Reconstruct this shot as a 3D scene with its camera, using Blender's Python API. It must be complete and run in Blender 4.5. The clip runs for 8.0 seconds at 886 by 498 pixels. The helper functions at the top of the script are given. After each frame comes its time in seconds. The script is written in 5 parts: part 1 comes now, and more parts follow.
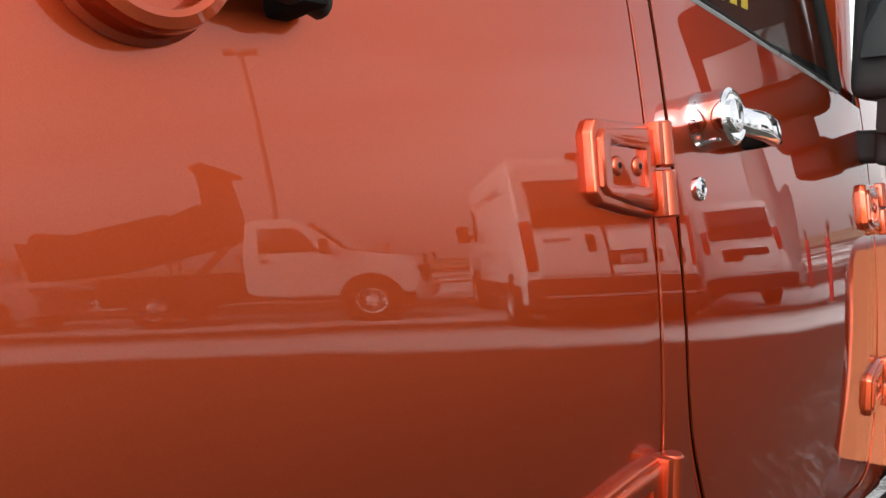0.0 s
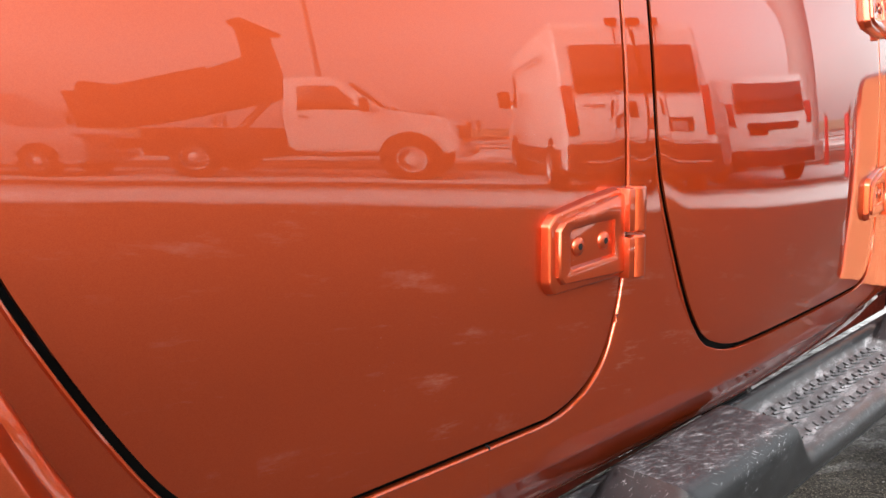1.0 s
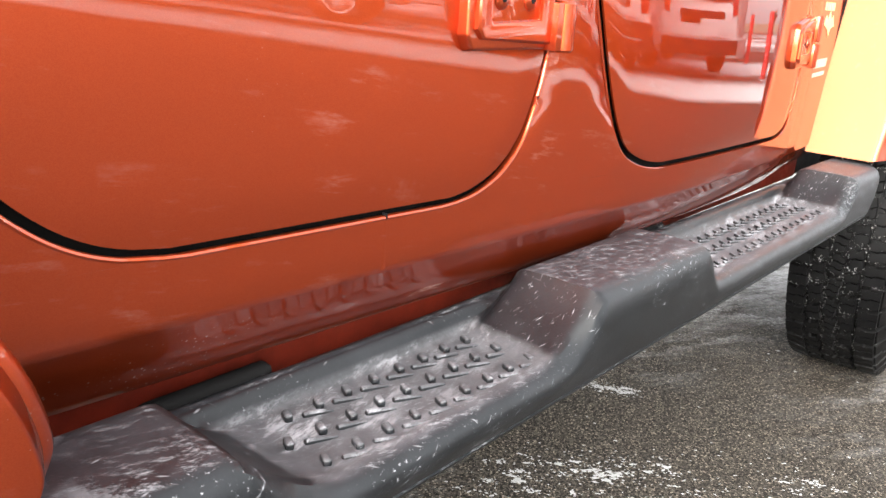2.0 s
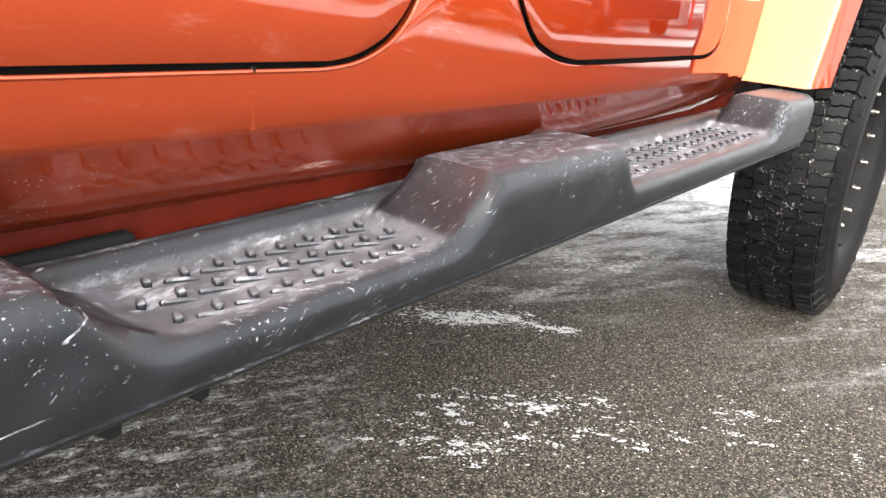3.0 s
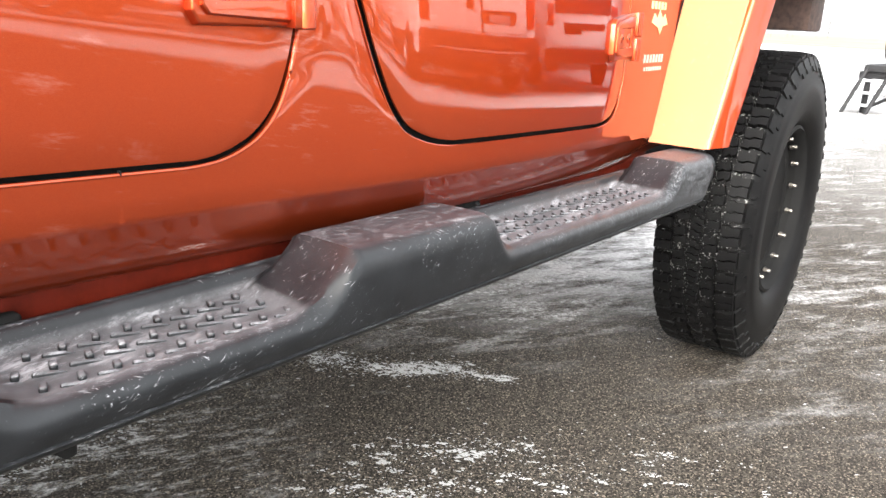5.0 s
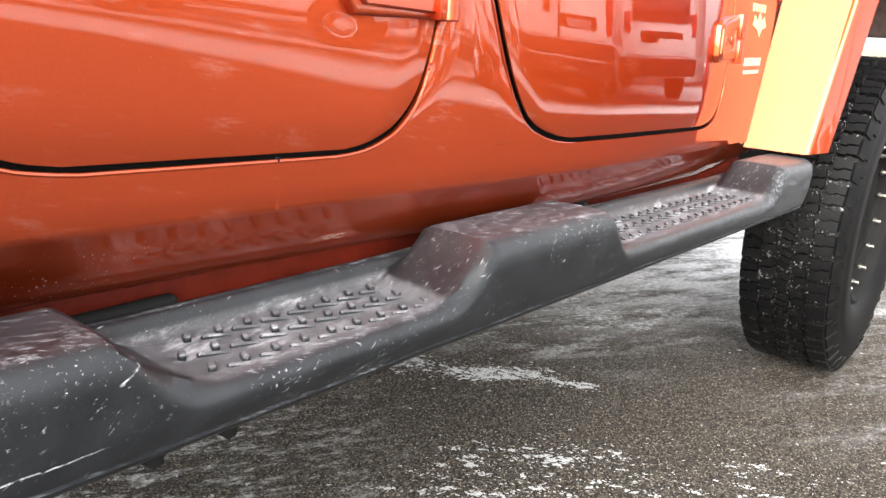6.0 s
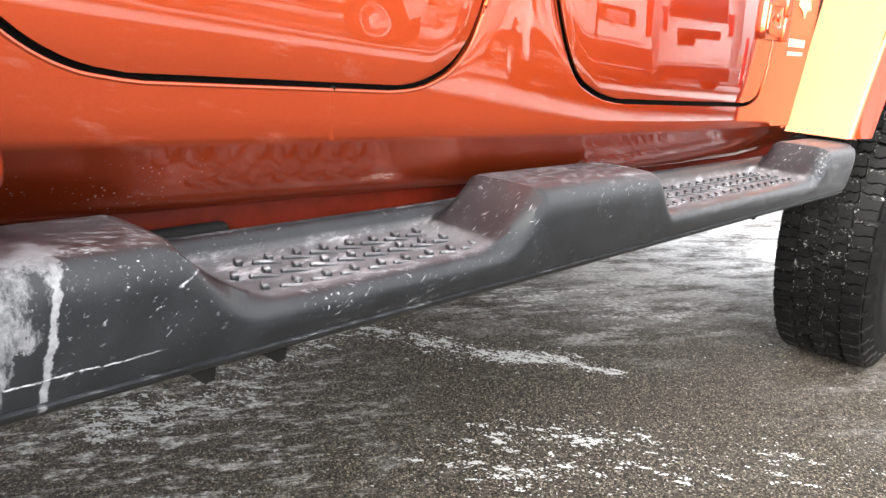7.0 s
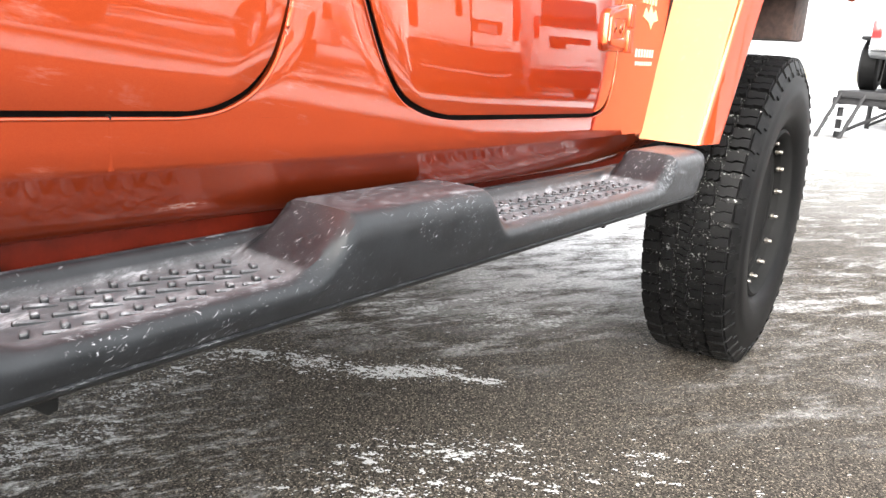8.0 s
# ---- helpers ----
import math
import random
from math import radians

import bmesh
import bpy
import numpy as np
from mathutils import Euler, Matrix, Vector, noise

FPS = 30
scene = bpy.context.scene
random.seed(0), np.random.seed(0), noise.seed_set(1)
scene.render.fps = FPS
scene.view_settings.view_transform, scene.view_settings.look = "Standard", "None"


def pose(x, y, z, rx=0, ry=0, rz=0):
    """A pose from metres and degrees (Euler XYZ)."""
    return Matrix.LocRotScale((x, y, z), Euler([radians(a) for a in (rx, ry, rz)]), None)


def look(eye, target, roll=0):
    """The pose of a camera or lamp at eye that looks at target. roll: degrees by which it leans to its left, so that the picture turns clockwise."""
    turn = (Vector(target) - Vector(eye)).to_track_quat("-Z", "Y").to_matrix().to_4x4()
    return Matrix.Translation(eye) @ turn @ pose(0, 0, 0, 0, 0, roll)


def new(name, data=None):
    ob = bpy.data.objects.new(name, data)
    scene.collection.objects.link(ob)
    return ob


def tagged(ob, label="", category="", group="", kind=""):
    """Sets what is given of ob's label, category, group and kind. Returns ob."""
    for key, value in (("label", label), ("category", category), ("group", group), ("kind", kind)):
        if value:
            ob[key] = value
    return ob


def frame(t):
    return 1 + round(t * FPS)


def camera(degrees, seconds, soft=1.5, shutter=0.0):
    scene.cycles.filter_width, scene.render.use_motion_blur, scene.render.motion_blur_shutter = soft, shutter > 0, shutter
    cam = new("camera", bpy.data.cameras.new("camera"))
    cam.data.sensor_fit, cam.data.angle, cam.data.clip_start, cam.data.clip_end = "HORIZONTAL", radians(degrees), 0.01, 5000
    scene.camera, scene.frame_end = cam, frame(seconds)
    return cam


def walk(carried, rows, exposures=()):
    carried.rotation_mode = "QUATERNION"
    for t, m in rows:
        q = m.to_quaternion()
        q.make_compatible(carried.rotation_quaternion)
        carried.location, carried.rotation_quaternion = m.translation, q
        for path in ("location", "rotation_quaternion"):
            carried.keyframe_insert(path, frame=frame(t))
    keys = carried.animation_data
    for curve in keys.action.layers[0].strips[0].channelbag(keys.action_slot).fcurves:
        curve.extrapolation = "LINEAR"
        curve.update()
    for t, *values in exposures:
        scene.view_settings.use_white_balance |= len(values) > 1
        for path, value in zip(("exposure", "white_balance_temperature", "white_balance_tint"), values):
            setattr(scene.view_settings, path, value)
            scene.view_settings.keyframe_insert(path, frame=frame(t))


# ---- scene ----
cam = camera(58.2, 8.0)
PATH = [
    (0, (-0.494, -0.375, 1.188), (0.947, 1.002, 1.015), 0.3),
    (0.2, (-0.493, -0.394, 1.151), (0.922, 1.003, 0.938), -1.1),
    (0.3, (-0.49, -0.402, 1.138), (0.914, 1.001, 0.888), -1.6),
    (0.5, (-0.484, -0.414, 1.105), (0.907, 0.993, 0.812), -1.9),
    (0.6, (-0.481, -0.426, 1.091), (0.897, 0.989, 0.774), -2.0),
    (1, (-0.475, -0.45, 1.018), (0.881, 0.971, 0.644), -1.5),
    (1.5, (-0.451, -0.44, 0.945), (0.947, 0.896, 0.433), 1.1),
    (2, (-0.427, -0.417, 0.884), (1.037, 0.798, 0.268), 3.6),
    (2.2, (-0.424, -0.424, 0.868), (1.043, 0.766, 0.226), 3.6),
    (3.3, (-0.365, -0.496, 0.786), (1.142, 0.636, 0.118), 4.4),
    (3.5, (-0.365, -0.519, 0.805), (1.145, 0.625, 0.161), 4.1),
    (4, (-0.368, -0.585, 0.832), (1.136, 0.592, 0.236), 3.3),
    (5.3, (-0.365, -0.625, 0.861), (1.176, 0.523, 0.305), 2.9),
    (5.5, (-0.388, -0.606, 0.855), (1.139, 0.56, 0.301), 3.0),
    (6, (-0.426, -0.555, 0.834), (1.045, 0.688, 0.296), 3.0),
    (6.5, (-0.46, -0.54, 0.792), (0.972, 0.755, 0.272), 3.4),
    (7, (-0.45, -0.544, 0.771), (0.99, 0.739, 0.243), 4.4),
    (7.5, (-0.386, -0.582, 0.773), (1.136, 0.612, 0.264), 4.9),
    (8, (-0.368, -0.602, 0.79), (1.214, 0.517, 0.293), 3.7),
]
# the camera starts a little darker and opens up as it sinks
EXPOSURES = [(0, 1.38), (0.5, 2.05), (1.0, 2.27), (1.5, 2.48), (2.0, 2.76), (2.6, 2.98), (4.0, 3.02), (5.4, 2.71), (6.5, 2.90), (7.5, 3.02), (8.0, 2.95)]
walk(cam, [(t, look(eye, target, roll)) for t, eye, target, roll in PATH], EXPOSURES)


# ---- world and sun: a bright, veiled winter sky ----
SUN_TURN, SUN_UP = 203.0, 30.0      # degrees round from +x, and above the horizon
world = bpy.data.worlds.new("overcast_sky")
scene.world = world
world.use_nodes = True
wn, wl = world.node_tree.nodes, world.node_tree.links
wn.clear()
sky = wn.new("ShaderNodeTexSky")
sky.sky_type, sky.sun_disc = "NISHITA", False
sky.sun_elevation, sky.sun_rotation = radians(SUN_UP), radians(90 - SUN_TURN)
sky.dust_density, sky.air_density, sky.ozone_density = 4.0, 1.0, 1.0
grey = wn.new("ShaderNodeHueSaturation")
grey.inputs["Saturation"].default_value = 0.22
veil = wn.new("ShaderNodeMix")                 # cloud evens the sky out
veil.data_type = "RGBA"
veil.inputs[0].default_value = 0.5
veil.inputs[7].default_value = (2.8, 2.95, 3.2, 1)
wl.new(sky.outputs[0], veil.inputs[6])
wl.new(veil.outputs[2], grey.inputs["Color"])
wtc = wn.new("ShaderNodeTexCoord")
wmap = wn.new("ShaderNodeMapping")
wmap.inputs["Scale"].default_value = (1.6, 1.6, 6.0)
wl.new(wtc.outputs["Generated"], wmap.inputs["Vector"])
cloud = wn.new("ShaderNodeTexNoise")
cloud.inputs["Scale"].default_value, cloud.inputs["Detail"].default_value = 1.3, 5.0
wl.new(wmap.outputs[0], cloud.inputs["Vector"])
cr = wn.new("ShaderNodeMapRange")
cr.inputs[1].default_value, cr.inputs[2].default_value = 0.3, 0.7
cr.inputs[3].default_value, cr.inputs[4].default_value = 0.80, 1.18
wl.new(cloud.outputs[0], cr.inputs[0])
wmul = wn.new("ShaderNodeVectorMath")
wmul.operation = "SCALE"
wl.new(grey.outputs[0], wmul.inputs[0])
wl.new(cr.outputs[0], wmul.inputs["Scale"])
bg = wn.new("ShaderNodeBackground")
bg.inputs["Strength"].default_value = 0.15
wout = wn.new("ShaderNodeOutputWorld")
wl.new(wmul.outputs[0], bg.inputs["Color"])
wl.new(bg.outputs[0], wout.inputs["Surface"])

sun = new("sun", bpy.data.lights.new("sun", "SUN"))
sun.data.energy, sun.data.angle, sun.data.color = 1.5, radians(80), (1.0, 0.95, 0.88)
_a, _e = radians(SUN_TURN), radians(SUN_UP)
sun.matrix_basis = look((math.cos(_a) * math.cos(_e) * 30, math.sin(_a) * math.cos(_e) * 30, math.sin(_e) * 30), (0, 0, 0))


# ---- materials ----
class Mat:
    """A node material with a principled surface."""

    def __init__(self, name, color=(0.5, 0.5, 0.5), rough=0.5, metal=0.0, coat=0.0, coat_rough=0.02, spec=0.5):
        self.m = bpy.data.materials.new(name)
        self.m.use_nodes = True
        self.n, self.l = self.m.node_tree.nodes, self.m.node_tree.links
        self.b = self.n["Principled BSDF"]
        self.set("Base Color", (*color, 1)), self.set("Roughness", rough), self.set("Metallic", metal)
        self.set("Coat Weight", coat), self.set("Coat Roughness", coat_rough), self.set("Specular IOR Level", spec)

    def set(self, key, value):
        self.b.inputs[key].default_value = value

    def coords(self, scale=(1, 1, 1), kind="Object", rot=(0, 0, 0), loc=(0, 0, 0)):
        tc, turn, mp = self.n.new("ShaderNodeTexCoord"), self.n.new("ShaderNodeMapping"), self.n.new("ShaderNodeMapping")
        turn.inputs["Rotation"].default_value = rot
        mp.inputs["Scale"].default_value, mp.inputs["Location"].default_value = scale, loc
        self.l.new(tc.outputs[kind], turn.inputs["Vector"])
        self.l.new(turn.outputs[0], mp.inputs["Vector"])
        return mp.outputs[0]

    def place(self, scale=(1, 1, 1), rot=(0, 0, 0)):
        """Like coords, by the place in the world, so that it runs on over joined pieces."""
        geo, turn, mp = self.n.new("ShaderNodeNewGeometry"), self.n.new("ShaderNodeMapping"), self.n.new("ShaderNodeMapping")
        turn.inputs["Rotation"].default_value, mp.inputs["Scale"].default_value = rot, scale
        self.l.new(geo.outputs["Position"], turn.inputs["Vector"])
        self.l.new(turn.outputs[0], mp.inputs["Vector"])
        return mp.outputs[0]

    def noise(self, vec, scale, detail=4.0, rough=0.55, lo=0.0, hi=1.0, out_lo=0.0, out_hi=1.0, warp=0.0):
        t = self.n.new("ShaderNodeTexNoise")
        t.inputs["Scale"].default_value, t.inputs["Detail"].default_value, t.inputs["Roughness"].default_value = scale, detail, rough
        t.inputs["Distortion"].default_value = warp
        self.l.new(vec, t.inputs["Vector"])
        return self.ramp(t.outputs[0], lo, hi, out_lo, out_hi)

    def ramp(self, v, lo, hi, out_lo=0.0, out_hi=1.0):
        r = self.n.new("ShaderNodeMapRange")
        r.clamp = True
        for i, x in enumerate((lo, hi, out_lo, out_hi)):
            r.inputs[i + 1].default_value = x
        self.l.new(v, r.inputs[0])
        return r.outputs[0]

    def voronoi(self, vec, scale, feature="F1", out="Distance"):
        t = self.n.new("ShaderNodeTexVoronoi")
        t.feature = feature
        t.inputs["Scale"].default_value = scale
        self.l.new(vec, t.inputs["Vector"])
        return t.outputs[out]

    def math(self, op, a, b=None):
        t = self.n.new("ShaderNodeMath")
        t.operation = op
        for i, x in enumerate((a, b)):
            if x is None:
                continue
            if isinstance(x, (int, float)):
                t.inputs[i].default_value = x
            else:
                self.l.new(x, t.inputs[i])
        return t.outputs[0]

    def mix(self, fac, a, b):
        t = self.n.new("ShaderNodeMix")
        t.data_type = "RGBA"
        for key, x in ((0, fac), (6, a), (7, b)):
            if isinstance(x, (int, float)):
                t.inputs[key].default_value = x
            elif isinstance(x, tuple):
                t.inputs[key].default_value = (*x, 1)
            else:
                self.l.new(x, t.inputs[key])
        return t.outputs[2]

    def color(self, sock, key="Base Color"):
        self.l.new(sock, self.b.inputs[key])

    def bump(self, height, strength=0.3, dist=0.002, key="Normal"):
        t = self.n.new("ShaderNodeBump")
        t.inputs["Strength"].default_value, t.inputs["Distance"].default_value = strength, dist
        self.l.new(height, t.inputs["Height"])
        self.l.new(t.outputs[0], self.b.inputs[key])

    def sep(self, vec):
        t = self.n.new("ShaderNodeSeparateXYZ")
        self.l.new(vec, t.inputs[0])
        return t.outputs


def plain(name, color, rough=0.5, metal=0.0, coat=0.0, vary=0.15, scale=6.0, spec=0.5):
    """Paint, rubber, plastic or metal with a soft unevenness."""
    m = Mat(name, color, rough, metal, coat, spec=spec)
    v = m.noise(m.coords(), scale, 4, 0.6, 0.3, 0.7)
    dark = tuple(c * (1 - vary) for c in color)
    light = tuple(min(1, c * (1 + vary)) for c in color)
    m.color(m.mix(v, dark, light))
    m.color(m.noise(m.coords(), scale * 3, 3, 0.6, 0.3, 0.7, max(0.02, rough - 0.06), min(1, rough + 0.08)), "Roughness")
    return m.m


def orange_paint():
    m = Mat("orange_metallic_paint", (0.33, 0.036, 0.0065), 0.41, 0.96, 1.0, 0.005, 0.0)
    m.set("Specular Tint", (0.03, 0.03, 0.03, 1))
    m.set("Coat IOR", 1.51)
    p = m.coords()
    flake = m.voronoi(p, 2200.0, out="Color")
    fl = m.sep(flake)[0]
    big = m.noise(p, 1.5, 3, 0.5, 0.3, 0.7)
    base = m.mix(big, (0.455, 0.0600, 0.0175), (0.495, 0.0680, 0.0205))
    base = m.mix(m.ramp(fl, 0.0, 1.0, 0.0, 0.25), base, (0.64, 0.118, 0.036))
    # dried salt: faint drifting streaks and small specks
    sv = m.coords((3.0, 1.0, 15.0), rot=(0, radians(-9), 0))
    streak = m.math("MULTIPLY", m.noise(sv, 2.6, 8, 0.70, 0.56, 0.74), m.noise(p, 7.0, 5, 0.7, 0.46, 0.66))
    streak = m.math("MULTIPLY", m.math("MULTIPLY", streak, m.ramp(m.sep(p)[2], 0.655, 0.70)), m.ramp(m.sep(p)[0], 0.80, 0.55))
    specks = m.math("MULTIPLY", m.ramp(m.voronoi(p, 170.0), 0.10, 0.04), m.noise(p, 9.0, 3, 0.5, 0.60, 0.72))
    low = m.ramp(m.sep(p)[2], 1.05, 0.60)
    salt = m.math("MULTIPLY", m.math("MAXIMUM", m.math("MULTIPLY", streak, 0.8), specks), low)
    # spray thrown up behind the step, and one smear under the sill
    px = m.sep(p)
    spray = m.math("MULTIPLY", m.ramp(m.voronoi(p, 230.0), 0.22, 0.12), m.noise(p, 26.0, 4, 0.6, 0.50, 0.60))
    spray = m.math("MULTIPLY", m.math("MULTIPLY", spray, m.ramp(px[0], -0.06, -0.18)), m.ramp(px[2], 0.668, 0.655))
    smear = m.math("MULTIPLY", m.math("MULTIPLY", m.ramp(m.math("ABSOLUTE", m.math("SUBTRACT", px[0], 0.085)), 0.030, 0.010), m.ramp(m.math("ABSOLUTE", m.math("SUBTRACT", px[2], 0.628)), 0.0045, 0.0015)), m.noise(m.coords((30, 60, 120)), 3.0, 6, 0.75, 0.45, 0.60))
    salt = m.math("MAXIMUM", salt, m.math("MAXIMUM", m.math("MULTIPLY", spray, 0.6), m.math("MULTIPLY", smear, 0.8)))
    m.color(m.mix(salt, base, (0.72, 0.58, 0.52)))
    m.color(m.ramp(salt, 0.0, 1.0, 0.96, 0.35), "Metallic")
    m.color(m.ramp(salt, 0.0, 1.0, 1.0, 0.5), "Coat Weight")
    ripple = m.math("ADD", m.noise(p, 6.0, 2, 0.5), m.math("MULTIPLY", m.noise(p, 380.0, 2, 0.5), 0.001))
    m.bump(ripple, 0.10, 0.002, "Coat Normal")
    return m.m


def lit_orange_paint():
    """Paler copy of the orange paint: bright light on the flare is painted in."""
    m = Mat("lit_orange_flare_finish", (0.62, 0.165, 0.044), 0.8, 0.0, 0.0, 0.2, 0.2)
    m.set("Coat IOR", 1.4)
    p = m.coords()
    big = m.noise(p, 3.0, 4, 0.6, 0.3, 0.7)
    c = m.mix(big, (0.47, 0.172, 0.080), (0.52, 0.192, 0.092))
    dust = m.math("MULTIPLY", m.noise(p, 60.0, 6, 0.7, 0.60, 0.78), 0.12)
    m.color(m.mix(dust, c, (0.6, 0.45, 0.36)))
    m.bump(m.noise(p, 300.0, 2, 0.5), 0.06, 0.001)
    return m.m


def step_plastic():
    m = Mat("worn_black_step_plastic", (0.035, 0.036, 0.039), 0.42, spec=0.38)
    p = m.place()
    grain = m.noise(p, 420.0, 2, 0.6)
    mottled = m.noise(p, 24.0, 6, 0.65, 0.35, 0.7)
    base = m.mix(mottled, (0.0065, 0.0074, 0.0087), (0.0130, 0.0146, 0.0168))
    geo = m.n.new("ShaderNodeNewGeometry")
    up = m.ramp(m.sep(geo.outputs["Normal"])[2], 0.90, 0.985)
    # brownish road film that lies on the flat tops
    film = m.math("MULTIPLY", up, m.noise(p, 12.0, 6, 0.7, 0.28, 0.62))
    base = m.mix(m.math("MULTIPLY", film, 0.72), base, (0.042, 0.045, 0.052))
    # salt drag marks
    drag = m.noise(m.place((14.0, 40.0, 40.0), rot=(0, 0, radians(18))), 4.0, 9, 0.80, 0.52, 0.66)
    patch = m.noise(p, 9.0, 5, 0.65, 0.36, 0.56)
    salt_top = m.math("MULTIPLY", m.math("MULTIPLY", drag, patch), up)
    fine = m.math("MULTIPLY", m.noise(m.place((60.0, 230.0, 190.0), rot=(0, radians(35), radians(25))), 1.6, 4, 0.7, 0.620, 0.69), m.noise(p, 9.0, 4, 0.65, 0.45, 0.62))
    salt = m.math("MAXIMUM", m.math("MULTIPLY", salt_top, 0.80), m.math("MULTIPLY", fine, 0.80))
    flat = m.ramp(m.sep(geo.outputs["Normal"])[2], 0.55, 0.75)
    upright = m.math("SUBTRACT", 1.0, flat)
    for stretch, turn, dense, where in (((26.0, 3.0, 260.0), (0, radians(33), 0), 0.50, upright), ((40.0, 3.0, 300.0), (0, radians(8), 0), 0.54, upright), ((30.0, 190.0, 3.0), (0, 0, radians(35)), 0.45, flat), ((34.0, 170.0, 3.0), (0, 0, radians(-12)), 0.43, flat)):
        stroke = m.math("MULTIPLY", m.ramp(m.voronoi(m.place(stretch, rot=turn), 1.0), 0.14, 0.05), m.noise(p, 18.0, 4, 0.7, dense, dense + 0.08))
        salt = m.math("MAXIMUM", salt, m.math("MULTIPLY", m.math("MULTIPLY", stroke, where), 0.50))
    xs = m.sep(p)
    # salt left standing in the sunk treads
    sunk = m.math("MULTIPLY", m.math("MULTIPLY", m.ramp(m.math("ADD", xs[2], m.math("MULTIPLY", xs[0], 0.008)), 0.5800, 0.5760), m.ramp(m.sep(geo.outputs["Normal"])[2], 0.35, 0.80)), m.ramp(xs[1], -0.086, -0.074))
    cake = m.math("MULTIPLY", m.noise(m.place((14.0, 42.0, 30.0), rot=(0, 0, radians(-14))), 1.6, 8, 0.78, 0.46, 0.60), m.noise(p, 13.0, 5, 0.6, 0.30, 0.62, 0.25, 1.0))
    dust = m.noise(p, 90.0, 5, 0.75, 0.3, 0.7, 0.06, 0.21)
    salt = m.math("MAXIMUM", salt, m.math("MULTIPLY", sunk, m.math("MAXIMUM", m.math("MULTIPLY", cake, 0.74), dust)))
    # one long scratch low on the rear end, and a slanting one
    low = m.math("ABSOLUTE", m.math("SUBTRACT", m.math("ADD", xs[2], m.noise(p, 40.0, 3, 0.6, 0.2, 0.8, -0.002, 0.002)), 0.5565))
    scratch = m.math("MULTIPLY", m.math("MULTIPLY", m.ramp(low, 0.0009, 0.0003), m.ramp(xs[0], -0.205, -0.235)), m.noise(p, 110.0, 5, 0.75, 0.42, 0.56))
    slant = m.math("ABSOLUTE", m.math("SUBTRACT", m.math("SUBTRACT", xs[2], 0.600), m.math("MULTIPLY", m.math("ADD", xs[0], 0.198), 0.458)))
    slant = m.math("MULTIPLY", m.math("MULTIPLY", m.ramp(slant, 0.0011, 0.0004), m.ramp(m.math("ABSOLUTE", m.math("ADD", xs[0], 0.186)), 0.014, 0.010)), m.noise(p, 90.0, 3, 0.6, 0.40, 0.52))
    scratch = m.math("MULTIPLY", m.math("MAXIMUM", scratch, slant), m.ramp(xs[1], -0.070, -0.080))
    salt = m.math("MAXIMUM", salt, m.math("MULTIPLY", scratch, 0.9))
    # scuffed front end
    scuff = m.math("MULTIPLY", m.math("MULTIPLY", m.ramp(xs[0], 0.45, 1.20), m.ramp(xs[1], -0.070, -0.086)), m.noise(m.place((1.0, 1.0, 0.6)), 190.0, 6, 0.8, 0.50, 0.60))
    salt = m.math("MAXIMUM", salt, m.math("MULTIPLY", scuff, 0.42))
    # dried splash on the rear end: a wide run and a narrow one
    edge = m.math("ADD", m.math("MULTIPLY", m.math("SUBTRACT", xs[2], 0.56), 0.53), -0.302)
    wob = m.math("ADD", m.math("SUBTRACT", xs[0], edge), m.noise(m.place((26, 26, 14)), 2.0, 7, 0.75, 0.25, 0.75, -0.020, 0.020))
    run = m.math("MULTIPLY", m.ramp(wob, 0.0, -0.003), m.ramp(xs[1], -0.045, -0.062))
    run = m.math("MULTIPLY", run, m.noise(m.place((1, 1, 0.45)), 30.0, 8, 0.78, 0.42, 0.52, 0.0, 1.0))
    run = m.math("MULTIPLY", run, m.noise(p, 90.0, 6, 0.75, 0.36, 0.60, 0.40, 1.0))
    mid = m.math("ADD", m.math("MULTIPLY", m.math("SUBTRACT", xs[2], 0.606), 0.136), -0.275)
    wob2 = m.math("ABSOLUTE", m.math("SUBTRACT", m.math("ADD", xs[0], m.noise(p, 34.0, 4, 0.6, 0.2, 0.8, -0.004, 0.004)), mid))
    run2 = m.math("MULTIPLY", m.math("MULTIPLY", m.ramp(m.math("ADD", wob2, m.noise(p, 210.0, 5, 0.75, 0.3, 0.7, -0.0012, 0.0014)), 0.0030, 0.0018), m.ramp(xs[1], -0.080, -0.088)), m.noise(p, 120.0, 5, 0.7, 0.25, 0.60, 0.35, 1.0))
    splash = m.math("MULTIPLY", m.math("MAXIMUM", run, m.math("MULTIPLY", run2, 1.15)), 0.38)
    salt = m.math("MAXIMUM", salt, splash)
    m.color(m.mix(salt, base, (0.35, 0.36, 0.385)))
    m.color(m.ramp(salt, 0.0, 0.5, 0.41, 0.85), "Roughness")
    m.bump(m.math("ADD", m.math("MULTIPLY", grain, 0.35), m.math("MULTIPLY", salt, 0.7)), 0.35, 0.0009)
    return m.m


